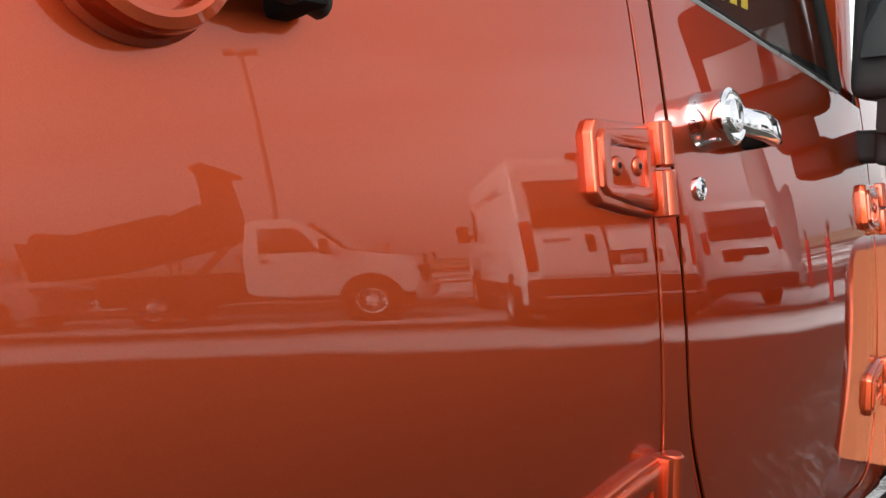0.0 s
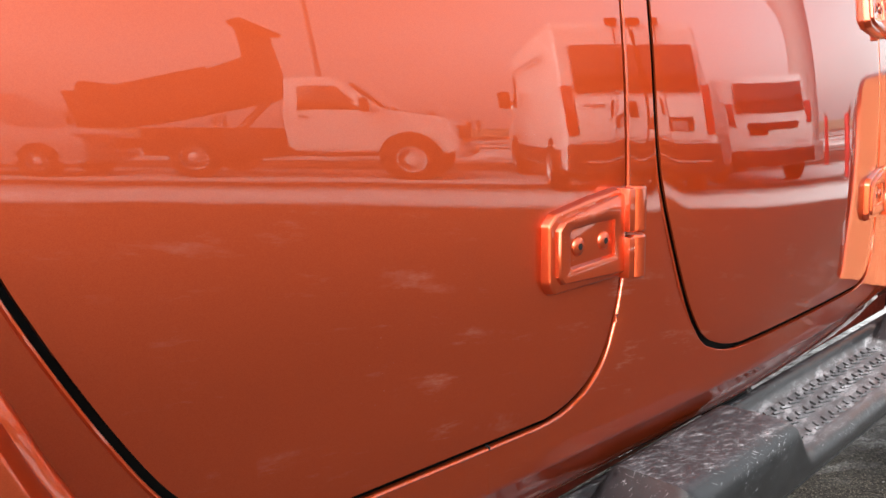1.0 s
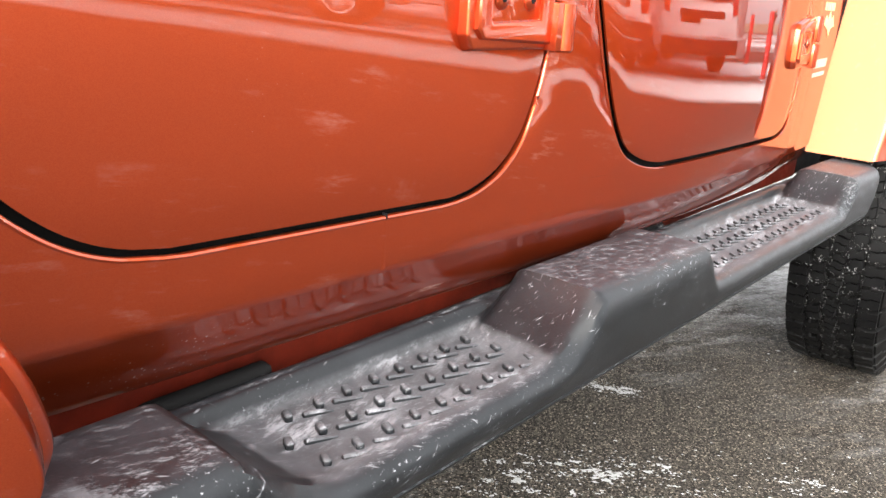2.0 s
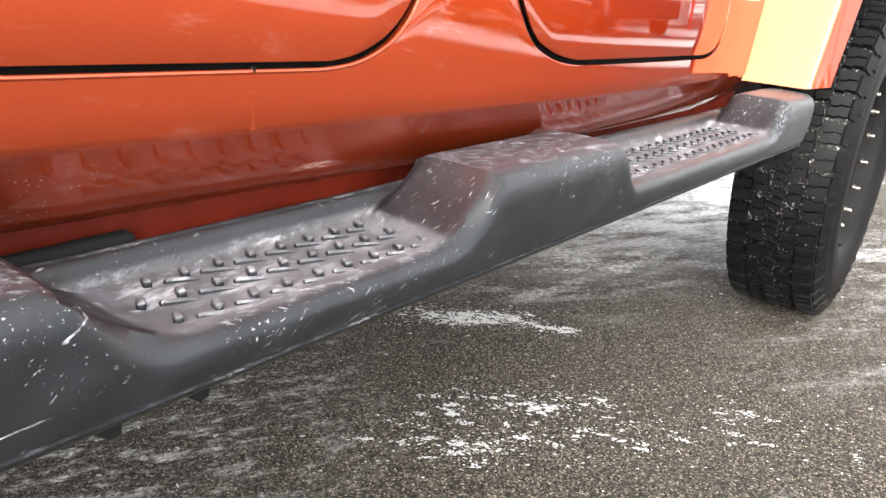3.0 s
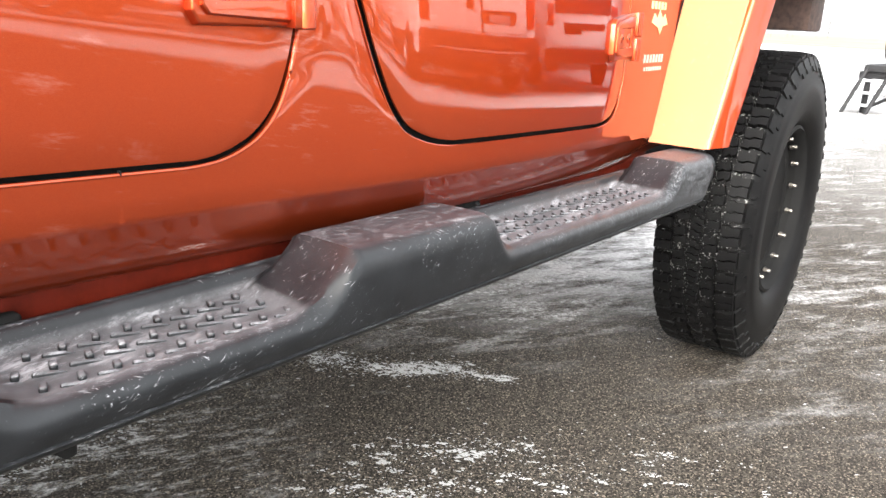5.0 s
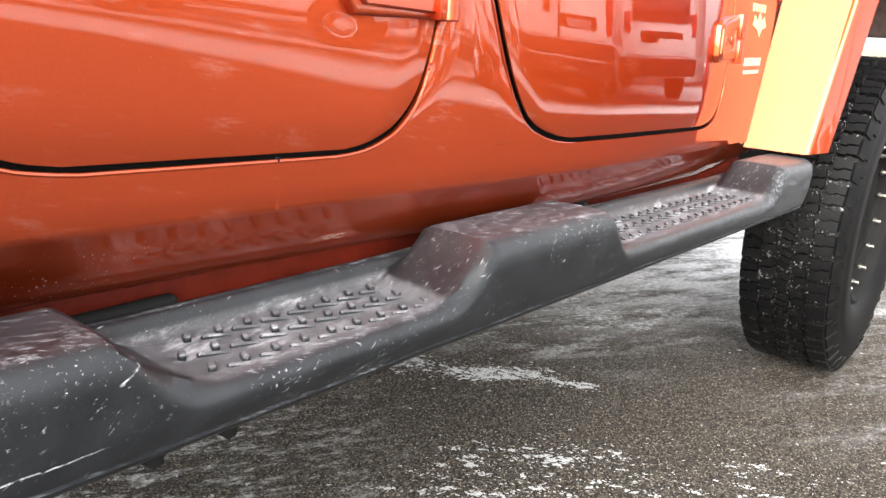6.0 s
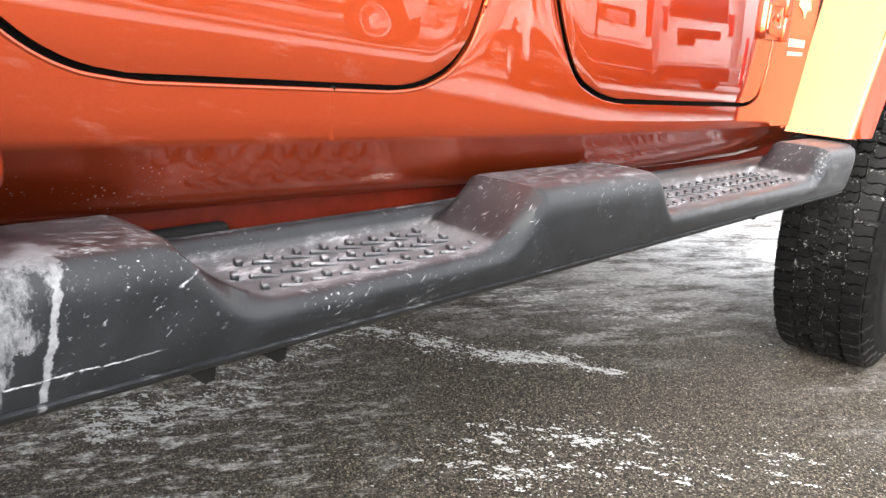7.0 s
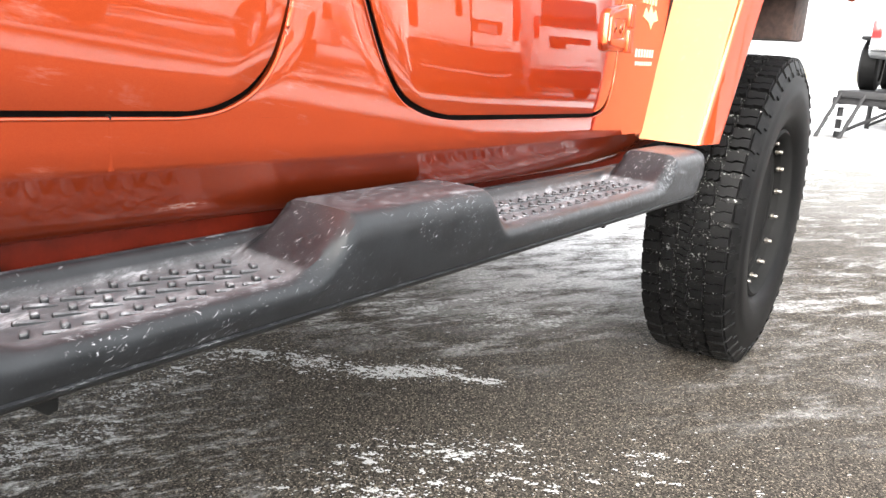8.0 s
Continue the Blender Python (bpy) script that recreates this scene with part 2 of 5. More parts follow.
def tyre_rubber(name="dusty_tyre_rubber", salted=0.0):
    m = Mat(name, (0.022, 0.022, 0.023), 0.55, spec=0.13)
    p = m.coords()
    dust = m.noise(p, 16.0, 7, 0.7, 0.42, 0.75)
    fleck = m.math("MULTIPLY", m.ramp(m.voronoi(p, 210.0), 0.16, 0.08), m.noise(p, 18.0, 3, 0.6, 0.55, 0.66))
    c = m.mix(m.math("MULTIPLY", dust, 0.55), (0.0022, 0.0022, 0.0024), (0.0075, 0.0073, 0.0070))
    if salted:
        # grooves: darker rubber than on the blocks, flecked with salt
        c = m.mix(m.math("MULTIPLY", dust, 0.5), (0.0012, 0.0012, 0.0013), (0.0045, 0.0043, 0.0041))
        fleck = m.noise(p, 190.0, 5, 0.7, 0.575, 0.64, 0.0, salted)
    m.color(m.mix(m.math("MULTIPLY", fleck, 0.8 if salted else 0.3), c, (0.6, 0.6, 0.58)))
    m.bump(m.noise(p, 260.0, 3, 0.6), 0.25, 0.001)
    return m.m


def asphalt():
    m = Mat("salted_asphalt", (0.06, 0.058, 0.055), 0.8, spec=0.04)
    p = m.coords()
    xs = m.sep(p)
    stone = m.sep(m.voronoi(p, 300.0, out="Color"))[0]
    stone_d = m.voronoi(p, 300.0)
    base = m.mix(m.math("POWER", stone, 1.9), (0.0085, 0.0075, 0.0065), (0.100, 0.087, 0.071))
    base = m.mix(m.ramp(m.sep(m.voronoi(p, 330.0, out="Color"))[1], 0.90, 0.93), base, (0.21, 0.18, 0.145))
    big = m.noise(p, 0.9, 5, 0.6, 0.3, 0.7)
    base = m.mix(m.math("MULTIPLY", big, 0.22), base, (0.052, 0.046, 0.040))
    # asphalt mixed darker away from the car, to darken its reflection in the paint
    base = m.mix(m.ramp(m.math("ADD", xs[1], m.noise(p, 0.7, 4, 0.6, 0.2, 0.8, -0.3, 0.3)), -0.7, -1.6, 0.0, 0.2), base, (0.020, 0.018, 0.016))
    # white film of dried salt, thicker in the long patches of the lot
    lot = m.coords((1, 1, 1), rot=(0, 0, radians(-50)))      # x along the rows, y across
    lx = m.sep(lot)
    film = m.noise(m.coords((1.0, 2.6, 1.0), rot=(0, 0, radians(14))), 1.7, 9, 0.70, 0.64, 0.88)
    film = m.math("MULTIPLY", film, m.ramp(xs[1], -2.4, -0.7, 0.2, 1.0))
    fine = m.noise(p, 60.0, 7, 0.8, 0.42, 0.62)
    far = m.math("SUBTRACT", 0.0, lx[1])                       # metres away from the car across the lot
    wav = m.math("ADD", far, m.noise(m.coords((0.25, 0.25, 1)), 1.0, 5, 0.6, 0.2, 0.8, -0.35, 0.35))
    strip = m.math("MULTIPLY", m.ramp(wav, 7.1, 7.6), m.ramp(wav, 9.9, 8.8))
    strip2 = m.math("MULTIPLY", m.ramp(wav, 10.4, 11.0), m.ramp(wav, 14.5, 13.0))
    strip3 = m.math("MULTIPLY", m.math("MULTIPLY", m.ramp(wav, 17.0, 18.0), m.ramp(wav, 60.0, 40.0)), m.noise(lot, 0.25, 5, 0.6, 0.42, 0.6))
    snow = m.math("MAXIMUM", m.math("MAXIMUM", strip, m.math("MULTIPLY", strip2, 0.9)), strip3)
    wx = m.math("ADD", xs[0], m.noise(p, 0.8, 5, 0.6, 0.2, 0.8, -0.9, 0.9))
    wy = m.math("ADD", xs[1], m.noise(m.coords(loc=(7, 3, 0)), 0.8, 5, 0.6, 0.2, 0.8, -0.4, 0.4))
    side = m.ramp(wy, -1.0, -0.1)
    clumps = m.noise(m.coords((0.9, 1.5, 1), rot=(0, 0, radians(30))), 0.9, 4, 0.6, 0.40, 0.58, 0.15, 1.0)
    ahead = m.math("MULTIPLY", m.math("MULTIPLY", m.ramp(wx, 1.2, 3.0), clumps), m.noise(m.coords((1.4, 4.6, 1), rot=(0, 0, radians(32))), 2.2, 10, 0.82, 0.48, 0.60))
    # towards the distance the salt film also paints in the asphalt's bright sheen
    far_off = m.math("MULTIPLY", m.ramp(wx, 3.0, 11.0), m.noise(m.coords((0.6, 1.5, 1), rot=(0, 0, radians(25))), 1.3, 9, 0.72, 0.10, 0.60))
    ahead = m.math("MULTIPLY", m.math("MAXIMUM", ahead, far_off), side)
    under = m.math("MULTIPLY", m.math("MULTIPLY", m.ramp(wy, 0.28, 0.55), m.ramp(wx, 1.0, 1.7)), m.noise(m.coords((1.3, 4.4, 1.0), rot=(0, 0, radians(28))), 2.8, 10, 0.82, 0.47, 0.57))
    dx, dy = m.math("SUBTRACT", xs[0], 0.25), m.math("SUBTRACT", xs[1], 0.80)
    heap = m.ramp(m.math("SQRT", m.math("ADD", m.math("MULTIPLY", dx, dx), m.math("MULTIPLY", dy, dy))), 0.62, 0.15)
    heap = m.math("MULTIPLY", heap, m.noise(m.coords((1.5, 4.0, 1.0), rot=(0, 0, radians(28))), 6.5, 10, 0.84, 0.51, 0.60))
    under = m.math("MAXIMUM", under, heap)
    ex, ey = m.math("SUBTRACT", xs[0], 2.75), m.math("SUBTRACT", xs[1], 0.72)
    sheet = m.ramp(m.math("SQRT", m.math("ADD", m.math("MULTIPLY", ex, m.math("MULTIPLY", ex, 0.20)), m.math("MULTIPLY", ey, ey))), 0.65, 0.25)
    sheet = m.math("MULTIPLY", sheet, m.noise(m.coords((1.3, 3.6, 1.0), rot=(0, 0, radians(28))), 2.6, 10, 0.78, 0.40, 0.54))
    under = m.math("MAXIMUM", under, sheet)
    near = m.math("MULTIPLY", m.math("MAXIMUM", m.math("MAXIMUM", film, ahead), under), m.ramp(fine, 0.0, 1.0, 0.18, 1.0))
    white = m.math("MAXIMUM", m.math("MULTIPLY", near, 0.95), m.math("MULTIPLY", snow, 0.95))
    white = m.math("MAXIMUM", white, m.math("MULTIPLY", sheet, m.ramp(fine, 0.0, 1.0, 0.55, 1.0)))
    m.color(m.mix(white, base, (0.74, 0.74, 0.74)))
    m.color(m.ramp(white, 0.0, 0.6, 0.66, 0.9), "Roughness")
    m.bump(m.math("ADD", m.math("SUBTRACT", 1.0, stone_d), m.math("MULTIPLY", white, 0.8)), 0.6, 0.003)
    return m.m


def glass(name, tint, rough=0.0):
    m = Mat(name, tint, rough)
    m.set("Transmission Weight", 1.0), m.set("IOR", 1.45)
    return m.m


ORANGE = orange_paint()
STEP = step_plastic()
# body paint darkened and reddened: the inner sill's shade is painted in
SILL_SHADE = plain("shaded_sill_orange", (0.115, 0.0120, 0.0052), 0.45, vary=0.35, scale=25, spec=0.2)
ORANGE_LIT = lit_orange_paint()
RUBBER = tyre_rubber()
GROOVE = tyre_rubber("salted_tyre_grooves", 0.8)
ASPHALT = asphalt()
BLACK = plain("black_plastic", (0.016, 0.016, 0.017), 0.55, spec=0.2)
SEAL = plain("black_rubber_seal", (0.008, 0.008, 0.008), 0.8, spec=0.1)
CHROME = plain("chrome", (0.80, 0.81, 0.83), 0.07, 1.0, vary=0.04)
STEEL = plain("dull_steel", (0.30, 0.28, 0.25), 0.40, 1.0, vary=0.2, scale=60)
WHITE = plain("white_car_paint", (0.78, 0.78, 0.77), 0.3, 0.0, 0.6, vary=0.04)
GREYP = plain("grey_car_paint", (0.30, 0.31, 0.32), 0.3, 0.0, 0.6, vary=0.06)
DARKGLASS = plain("dark_window_glass", (0.012, 0.014, 0.016), 0.04, 0.0, 1.0)
REDLENS = plain("red_lens", (0.45, 0.015, 0.015), 0.15, 0.0, 1.0)
REDPAINT = plain("red_post_paint", (0.55, 0.02, 0.025), 0.45)
CONCRETE = plain("grey_column_cladding", (0.30, 0.295, 0.29), 0.7, vary=0.08)
GALV = plain("galvanised_steel", (0.38, 0.39, 0.40), 0.45, 0.8)
RUST = plain("rusty_black_paint", (0.06, 0.035, 0.028), 0.7, vary=0.6, scale=40)
DECAL = plain("pale_gold_decal", (0.66, 0.50, 0.26), 0.4, vary=0.05)
DECALW = plain("silver_lettering", (0.50, 0.40, 0.34), 0.5)
YELLOW = plain("yellow_sticker", (0.85, 0.55, 0.05), 0.5, vary=0.05)
SALT = plain("dried_salt", (0.34, 0.345, 0.345), 0.9, vary=0.08, scale=80)
FIELD = plain("dry_grass_field", (0.20, 0.165, 0.105), 0.95, vary=0.3, scale=0.05)
TWIGS = plain("bare_winter_twigs", (0.10, 0.082, 0.068), 0.9, vary=0.3, scale=0.3)
INSIDE = plain("dark_interior_trim", (0.03, 0.03, 0.032), 0.8)
CLEAR = glass("tinted_side_glass", (0.30, 0.36, 0.36))


# ---- mesh helpers ----
def smooth01(t):
    t = max(0.0, min(1.0, t))
    return t * t * (3 - 2 * t)


def part(name, bm, material, parent=None, label="", flat=False):
    """Links a bmesh or a mesh as one object, under parent if there is one."""
    if isinstance(bm, bmesh.types.BMesh):
        me = bpy.data.meshes.new(name)
        bmesh.ops.recalc_face_normals(bm, faces=bm.faces)
        bm.to_mesh(me)
        bm.free()
        me.materials.append(material)
        if not flat:
            me.shade_smooth()
            me.set_sharp_from_angle(angle=radians(38))
    else:
        me = bm
    ob = new(name, me)
    if parent is not None:
        ob.parent = parent
    if label:
        ob["label"] = label
    return ob


def thing(name, label, category, group="", m=None):
    ob = new(name)
    ob.empty_display_size = 0.1
    if m is not None:
        ob.matrix_basis = m
    return tagged(ob, label, category, group)


def mesh_of(name, bm, material, flat=False):
    """A mesh alone, to be shared by several objects."""
    ob = part(name, bm, material, flat=flat)
    me = ob.data
    bpy.data.objects.remove(ob)
    return me


def box(x0, x1, y0, y1, z0, z1, bevel=0.0, seg=2, bm=None):
    b = bmesh.new()
    bmesh.ops.create_cube(b, size=1.0)
    for v in b.verts:
        v.co = Vector((x0 + (v.co.x + 0.5) * (x1 - x0), y0 + (v.co.y + 0.5) * (y1 - y0), z0 + (v.co.z + 0.5) * (z1 - z0)))
    if bevel:
        bmesh.ops.bevel(b, geom=b.edges[:], offset=bevel, segments=seg, profile=0.6, affect="EDGES")
    return join(bm, b)


def join(into, b, m=None):
    """Adds the bmesh b (moved by m) to the bmesh into."""
    if m is not None:
        bmesh.ops.transform(b, matrix=m, verts=b.verts)
    if into is None:
        return b
    me = bpy.data.meshes.new("tmp")
    b.to_mesh(me)
    b.free()
    into.from_mesh(me)
    bpy.data.meshes.remove(me)
    return into


def loft(rings, closed=True, caps=True):
    """A skin over rings of equally many points."""
    b = bmesh.new()
    vs = [[b.verts.new(p) for p in ring] for ring in rings]
    n = len(rings[0])
    for i in range(len(vs) - 1):
        for j in range(n if closed else n - 1):
            k = (j + 1) % n
            b.faces.new((vs[i][j], vs[i][k], vs[i + 1][k], vs[i + 1][j]))
    if caps and closed:
        b.faces.new(vs[0])
        b.faces.new(vs[-1][::-1])
    return b


def lathe(profile, axis="y", center=(0, 0, 0), seg=48):
    """Turns a profile of (radius, along) about an axis through center."""
    rings = []
    for r, h in profile:
        ring = []
        for i in range(seg):
            a = 2 * math.pi * i / seg
            c, s = r * math.cos(a), r * math.sin(a)
            p = {"y": (c, h, s), "z": (c, s, h), "x": (h, c, s)}[axis]
            ring.append((center[0] + p[0], center[1] + p[1], center[2] + p[2]))
        rings.append(ring)
    return loft(rings)


def prism(outline, y0, y1, bevel=0.0, seg=2, inset=0.0, plane="xz"):
    """An outline in x and z, given thickness along y; at y1 it can be drawn in by inset."""
    b = bmesh.new()
    cx = sum(p[0] for p in outline) / len(outline)
    cz = sum(p[1] for p in outline) / len(outline)

    def at(p, y, k):
        dx, dz = p[0] - cx, p[1] - cz
        d = max(1e-6, math.hypot(dx, dz))
        q = (cx + dx * (1 - k / d), cz + dz * (1 - k / d))
        return (q[0], y, q[1]) if plane == "xz" else (y, q[0], q[1])
    lo, hi = [b.verts.new(at(p, y0, 0)) for p in outline], [b.verts.new(at(p, y1, inset)) for p in outline]
    b.faces.new(lo)
    b.faces.new(hi[::-1])
    n = len(outline)
    for i in range(n):
        b.faces.new((lo[i], lo[(i + 1) % n], hi[(i + 1) % n], hi[i]))
    bmesh.ops.recalc_face_normals(b, faces=b.faces)
    if bevel:
        bmesh.ops.bevel(b, geom=b.edges[:], offset=bevel, segments=seg, profile=0.6, affect="EDGES")
    return b


def tube(points, r, seg=10):
    """A round bar along points."""
    rings, up = [], Vector((0, 0, 1))
    pts = [Vector(p) for p in points]
    for i, p in enumerate(pts):
        d = (pts[min(i + 1, len(pts) - 1)] - pts[max(i - 1, 0)]).normalized()
        side = d.cross(up if abs(d.z) < 0.95 else Vector((1, 0, 0))).normalized()
        over = side.cross(d)
        rings.append([p + r * (math.cos(2 * math.pi * k / seg) * side + math.sin(2 * math.pi * k / seg) * over) for k in range(seg)])
    return loft(rings)


# ---- ground ----
def ground_sheet():
    b = bmesh.new()
    edges = [-400, -120, -40, -15, -6, -2, 0, 2, 6, 15, 40, 120, 400]
    g = [[b.verts.new((x, y, 0)) for y in edges] for x in edges]
    for i in range(len(edges) - 1):
        for j in range(len(edges) - 1):
            b.faces.new((g[i][j], g[i + 1][j], g[i + 1][j + 1], g[i][j + 1]))
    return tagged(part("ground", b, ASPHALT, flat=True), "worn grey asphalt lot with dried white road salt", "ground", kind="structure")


ground_sheet()

# ---- the orange off-road car: its side stands along x, front towards +x ----
car = thing("off_road_car", "orange metallic four-door off-road car with salt-stained side and black step", "car")


def side_y(x, z):
    """The outer skin of the body side: leans in towards the top, draws in towards the front."""
    zz = z + 0.03 * x - 0.935
    low = -0.13                                  # below this the panel falls almost straight
    y = 0.175 * (zz * zz - 0.0462) if zz > low else 0.175 * (low * low - 0.0462 + (2 * low) * (zz - low) * 0.80)
    y += 0.04 * max(-0.35, min(1.0, (x + 0.15) / 0.7)) * zz
    t = x - 0.27
    if t > 0:
        y += 0.055 * t * t
    if x > 1.03:
        y += 0.02 * (x - 1.03)
    return y


def curve(points):
    """A smooth function through (argument, value) pairs, the arguments rising."""
    xs, ys = [p[0] for p in points], [p[1] for p in points]
    d = []
    for i in range(len(xs)):
        a, b = max(i - 1, 0), min(i + 1, len(xs) - 1)
        d.append((ys[b] - ys[a]) / (xs[b] - xs[a]))

    def f(x):
        if x <= xs[0]:
            return ys[0]
        if x >= xs[-1]:
            return ys[-1] + d[-1] * (x - xs[-1])
        i = max(k for k in range(len(xs)) if xs[k] <= x)
        h = xs[i + 1] - xs[i]
        t = (x - xs[i]) / h
        return (ys[i] * (1 + 2 * t) * (1 - t) ** 2 + d[i] * h * t * (1 - t) ** 2
                + ys[i + 1] * t * t * (3 - 2 * t) + d[i + 1] * h * t * t * (t - 1))
    return f


GAP = 0.0030
# edges of the two doors: height above the door's foot -> x of the gap's middle
rear_l = curve([(0.0, -0.185), (0.004, -0.213), (0.014, -0.240), (0.030, -0.264), (0.052, -0.286), (0.085, -0.308), (0.14, -0.338), (0.20, -0.366), (0.30, -0.402), (0.45, -0.43), (0.70, -0.44)])
rear_r = curve([(0.0, 0.078), (0.003, 0.098), (0.010, 0.120), (0.022, 0.143), (0.045, 0.166), (0.075, 0.181), (0.11, 0.191), (0.16, 0.199), (0.30, 0.200), (0.50, 0.192), (0.70, 0.178)])
front_l = curve([(0.0, 0.464), (0.003, 0.436), (0.009, 0.408), (0.022, 0.374), (0.050, 0.345), (0.09, 0.320), (0.15, 0.291), (0.22, 0.264), (0.28, 0.255), (0.35, 0.251), (0.50, 0.240), (0.70, 0.224)])
front_r = curve([(0.0, 0.925), (0.003, 0.950), (0.010, 0.975), (0.025, 0.996), (0.055, 1.012), (0.10, 1.020), (0.30, 1.022), (0.70, 1.015)])
REAR_FOOT, FRONT_FOOT = 0.7185, 0.7135      # door foot at x = 0; the car stands nose-down


def foot_z(base, x):
    return base - 0.030 * x


ROWS_Z = [0, .0015, .003, .005, .0075, .010, .0135, .018, .023, .029, .036, .044, .053, .063, .075, .09, .105, .12, .14, .16, .19, .22, .26, .30, .34, .38, .42, .46, .50, .54, .58, .62, .65]


def crown(d, reach=0.036, fall=0.0012):
    """How far a pressed panel falls back at d metres from its edge."""
    return fall * max(0.0, 1 - d / reach) ** 2


def side_panel(left, right, base, top, cols=26, rim=0.018, droop=0.0, left_crown=True):
    """A pressed panel between two edges that follow the height, with its edge folded inwards."""
    rows = [h for h in ROWS_Z if h < top - 0.01] + [top]
    edge = [0, 0.003, 0.007, 0.012, 0.018, 0.025, 0.033, 0.042, 0.053, 0.066]
    u = edge + [0.08 + 0.84 * i / cols for i in range(cols + 1)] + [1 - k for k in edge[::-1]]
    b = bmesh.new()
    grid = []
    for h in rows:
        x0, x1 = left(h), right(h)
        line = []
        for k in u:
            x = x0 + (x1 - x0) * k
            z = foot_z(base, x) + h - droop * max(0.0, x - 0.26) * smooth01((h - 0.45) / 0.2)
            line.append(b.verts.new((x, side_y(x, z) + crown(min(x - x0 if left_crown else 1.0, x1 - x, h), fall=0.0012 - 0.0009 * smooth01((h - 0.20) / 0.12)), z)))
        grid.append(line)
    for i in range(len(grid) - 1):
        for j in range(len(u) - 1):
            b.faces.new((grid[i][j], grid[i][j + 1], grid[i + 1][j + 1], grid[i + 1][j]))
    ring = grid[0] + [g[-1] for g in grid[1:]] + grid[-1][::-1][1:] + [g[0] for g in grid[1:-1]][::-1]
    cx, cz = sum(v.co.x for v in ring) / len(ring), sum(v.co.z for v in ring) / len(ring)
    previous = ring
    for depth in (0.0015, rim):
        nxt = [b.verts.new((v.co.x + (0.0012 if depth < 0.01 else 0) * (1 if v.co.x > cx else -1) * 0, v.co.y + depth, v.co.z)) for v in ring]
        for i in range(len(ring)):
            k = (i + 1) % len(ring)
            b.faces.new((previous[i], previous[k], nxt[k], nxt[i]))
        previous = nxt
    return b


BELT_R, BELT_F = 0.66, 0.683
rear_door = part("rear_door", side_panel(lambda h: rear_l(h) + GAP * 0.6, lambda h: rear_r(h) - GAP * 0.6, REAR_FOOT + 0.0028, BELT_R, rim=0.006, left_crown=False), ORANGE, car)
front_door = part("front_door", side_panel(lambda h: front_l(h) + GAP * 1.5, lambda h: front_r(h) - GAP, FRONT_FOOT + 0.0040, BELT_F, rim=0.0022, droop=0.075), ORANGE, car)


# fixed body side: sill, quarter, pillar and cowl, cut round the doors
def arch_x(z):
    """The rear edge of the fixed body side, along the rear wheel arch."""
    return -0.295 - 0.47 * max(0.0, z - 0.69)


def body_strip(left, right, z_of, rows, cols, fall=0.0):
    b = bmesh.new()
    g = []
    for i in range(rows + 1):
        line = []
        for j in range(cols + 1):
            h = z_of(i / rows)
            x = left(h) + (right(h) - left(h)) * j / cols
            z = h - 0.030 * x
            d = min(x - left(h), right(h) - x) + 0.5 * max(0.0, 0.80 - h)
            line.append(b.verts.new((x, side_y(x, z) + crown(d, 0.040, fall * smooth01((1.00 - h) / 0.16)), z)))
        g.append(line)
    for i in range(rows):
        for j in range(cols):
            b.faces.new((g[i][j], g[i][j + 1], g[i + 1][j + 1], g[i + 1][j]))
    return b


def body_side():
    zr, zf = REAR_FOOT, FRONT_FOOT
    top = 1.385
    heights = lambda a, n=1.6: (lambda t: a + (top - a) * t ** n)
    b = bmesh.new()
    # quarter behind the rear door, down to the sill
    join(b, body_strip(lambda h: arch_x(h), lambda h: rear_l(h - zr + GAP) - GAP * 0.6, heights(zr - GAP, 2.2), 60, 6))
    # pillar between the doors
    join(b, body_strip(lambda h: rear_r(h - zr + GAP) + GAP * 0.5, lambda h: front_l(h - zf + GAP) - GAP, heights(zr - GAP, 2.2), 70, 20, 0.0022))
    # cowl ahead of the front door
    join(b, body_strip(lambda h: front_r(h - zf + GAP) + GAP, lambda h: 1.44, heights(zf - GAP, 2.2), 60, 12))
    # strip between the two feet levels, under the front door's rear corner
    join(b, body_strip(lambda h: 0.085, lambda h: front_l(h - zf + GAP) - GAP, lambda t: zf - GAP + (zr - zf) * t, 2, 10))
    # sill down to the fold, then tucked in below it
    xs = [-0.300 + (1.44 + 0.300) * i / 110 for i in range(111)]
    prof = []
    for x in xs:
        top_z = zr - GAP if x < 0.16 else zf - GAP
        fold = 0.669
        line = []
        for h in (top_z, top_z - 0.006, (top_z + fold) / 2, fold + 0.006):
            line.append((x, side_y(x, h - 0.03 * x), h - 0.03 * x))
        y0 = side_y(x, fold - 0.03 * x)
        for dy, h in ((0.0006, fold + 0.002), (0.0024, fold - 0.0012), (0.0052, fold - 0.0055), (0.0093, fold - 0.0135), (0.0205, 0.636), (0.0320, 0.621), (0.0375, 0.614), (0.0440, 0.6100), (0.066, 0.612)):
            line.append((x, y0 + dy, h - 0.027 * x))
        prof.append(line)
    join(b, loft(prof, closed=False))
    # dark slot behind the door gaps
    bmesh.ops.remove_doubles(b, verts=b.verts, dist=0.0006)
    bound = [e for e in b.edges if e.is_boundary]
    r = bmesh.ops.extrude_edge_only(b, edges=bound)
    bmesh.ops.translate(b, vec=(0, 0.006, 0), verts=[v for v in r["geom"] if isinstance(v, bmesh.types.BMVert)])
    return b


body = part("body_side", body_side(), ORANGE, car)


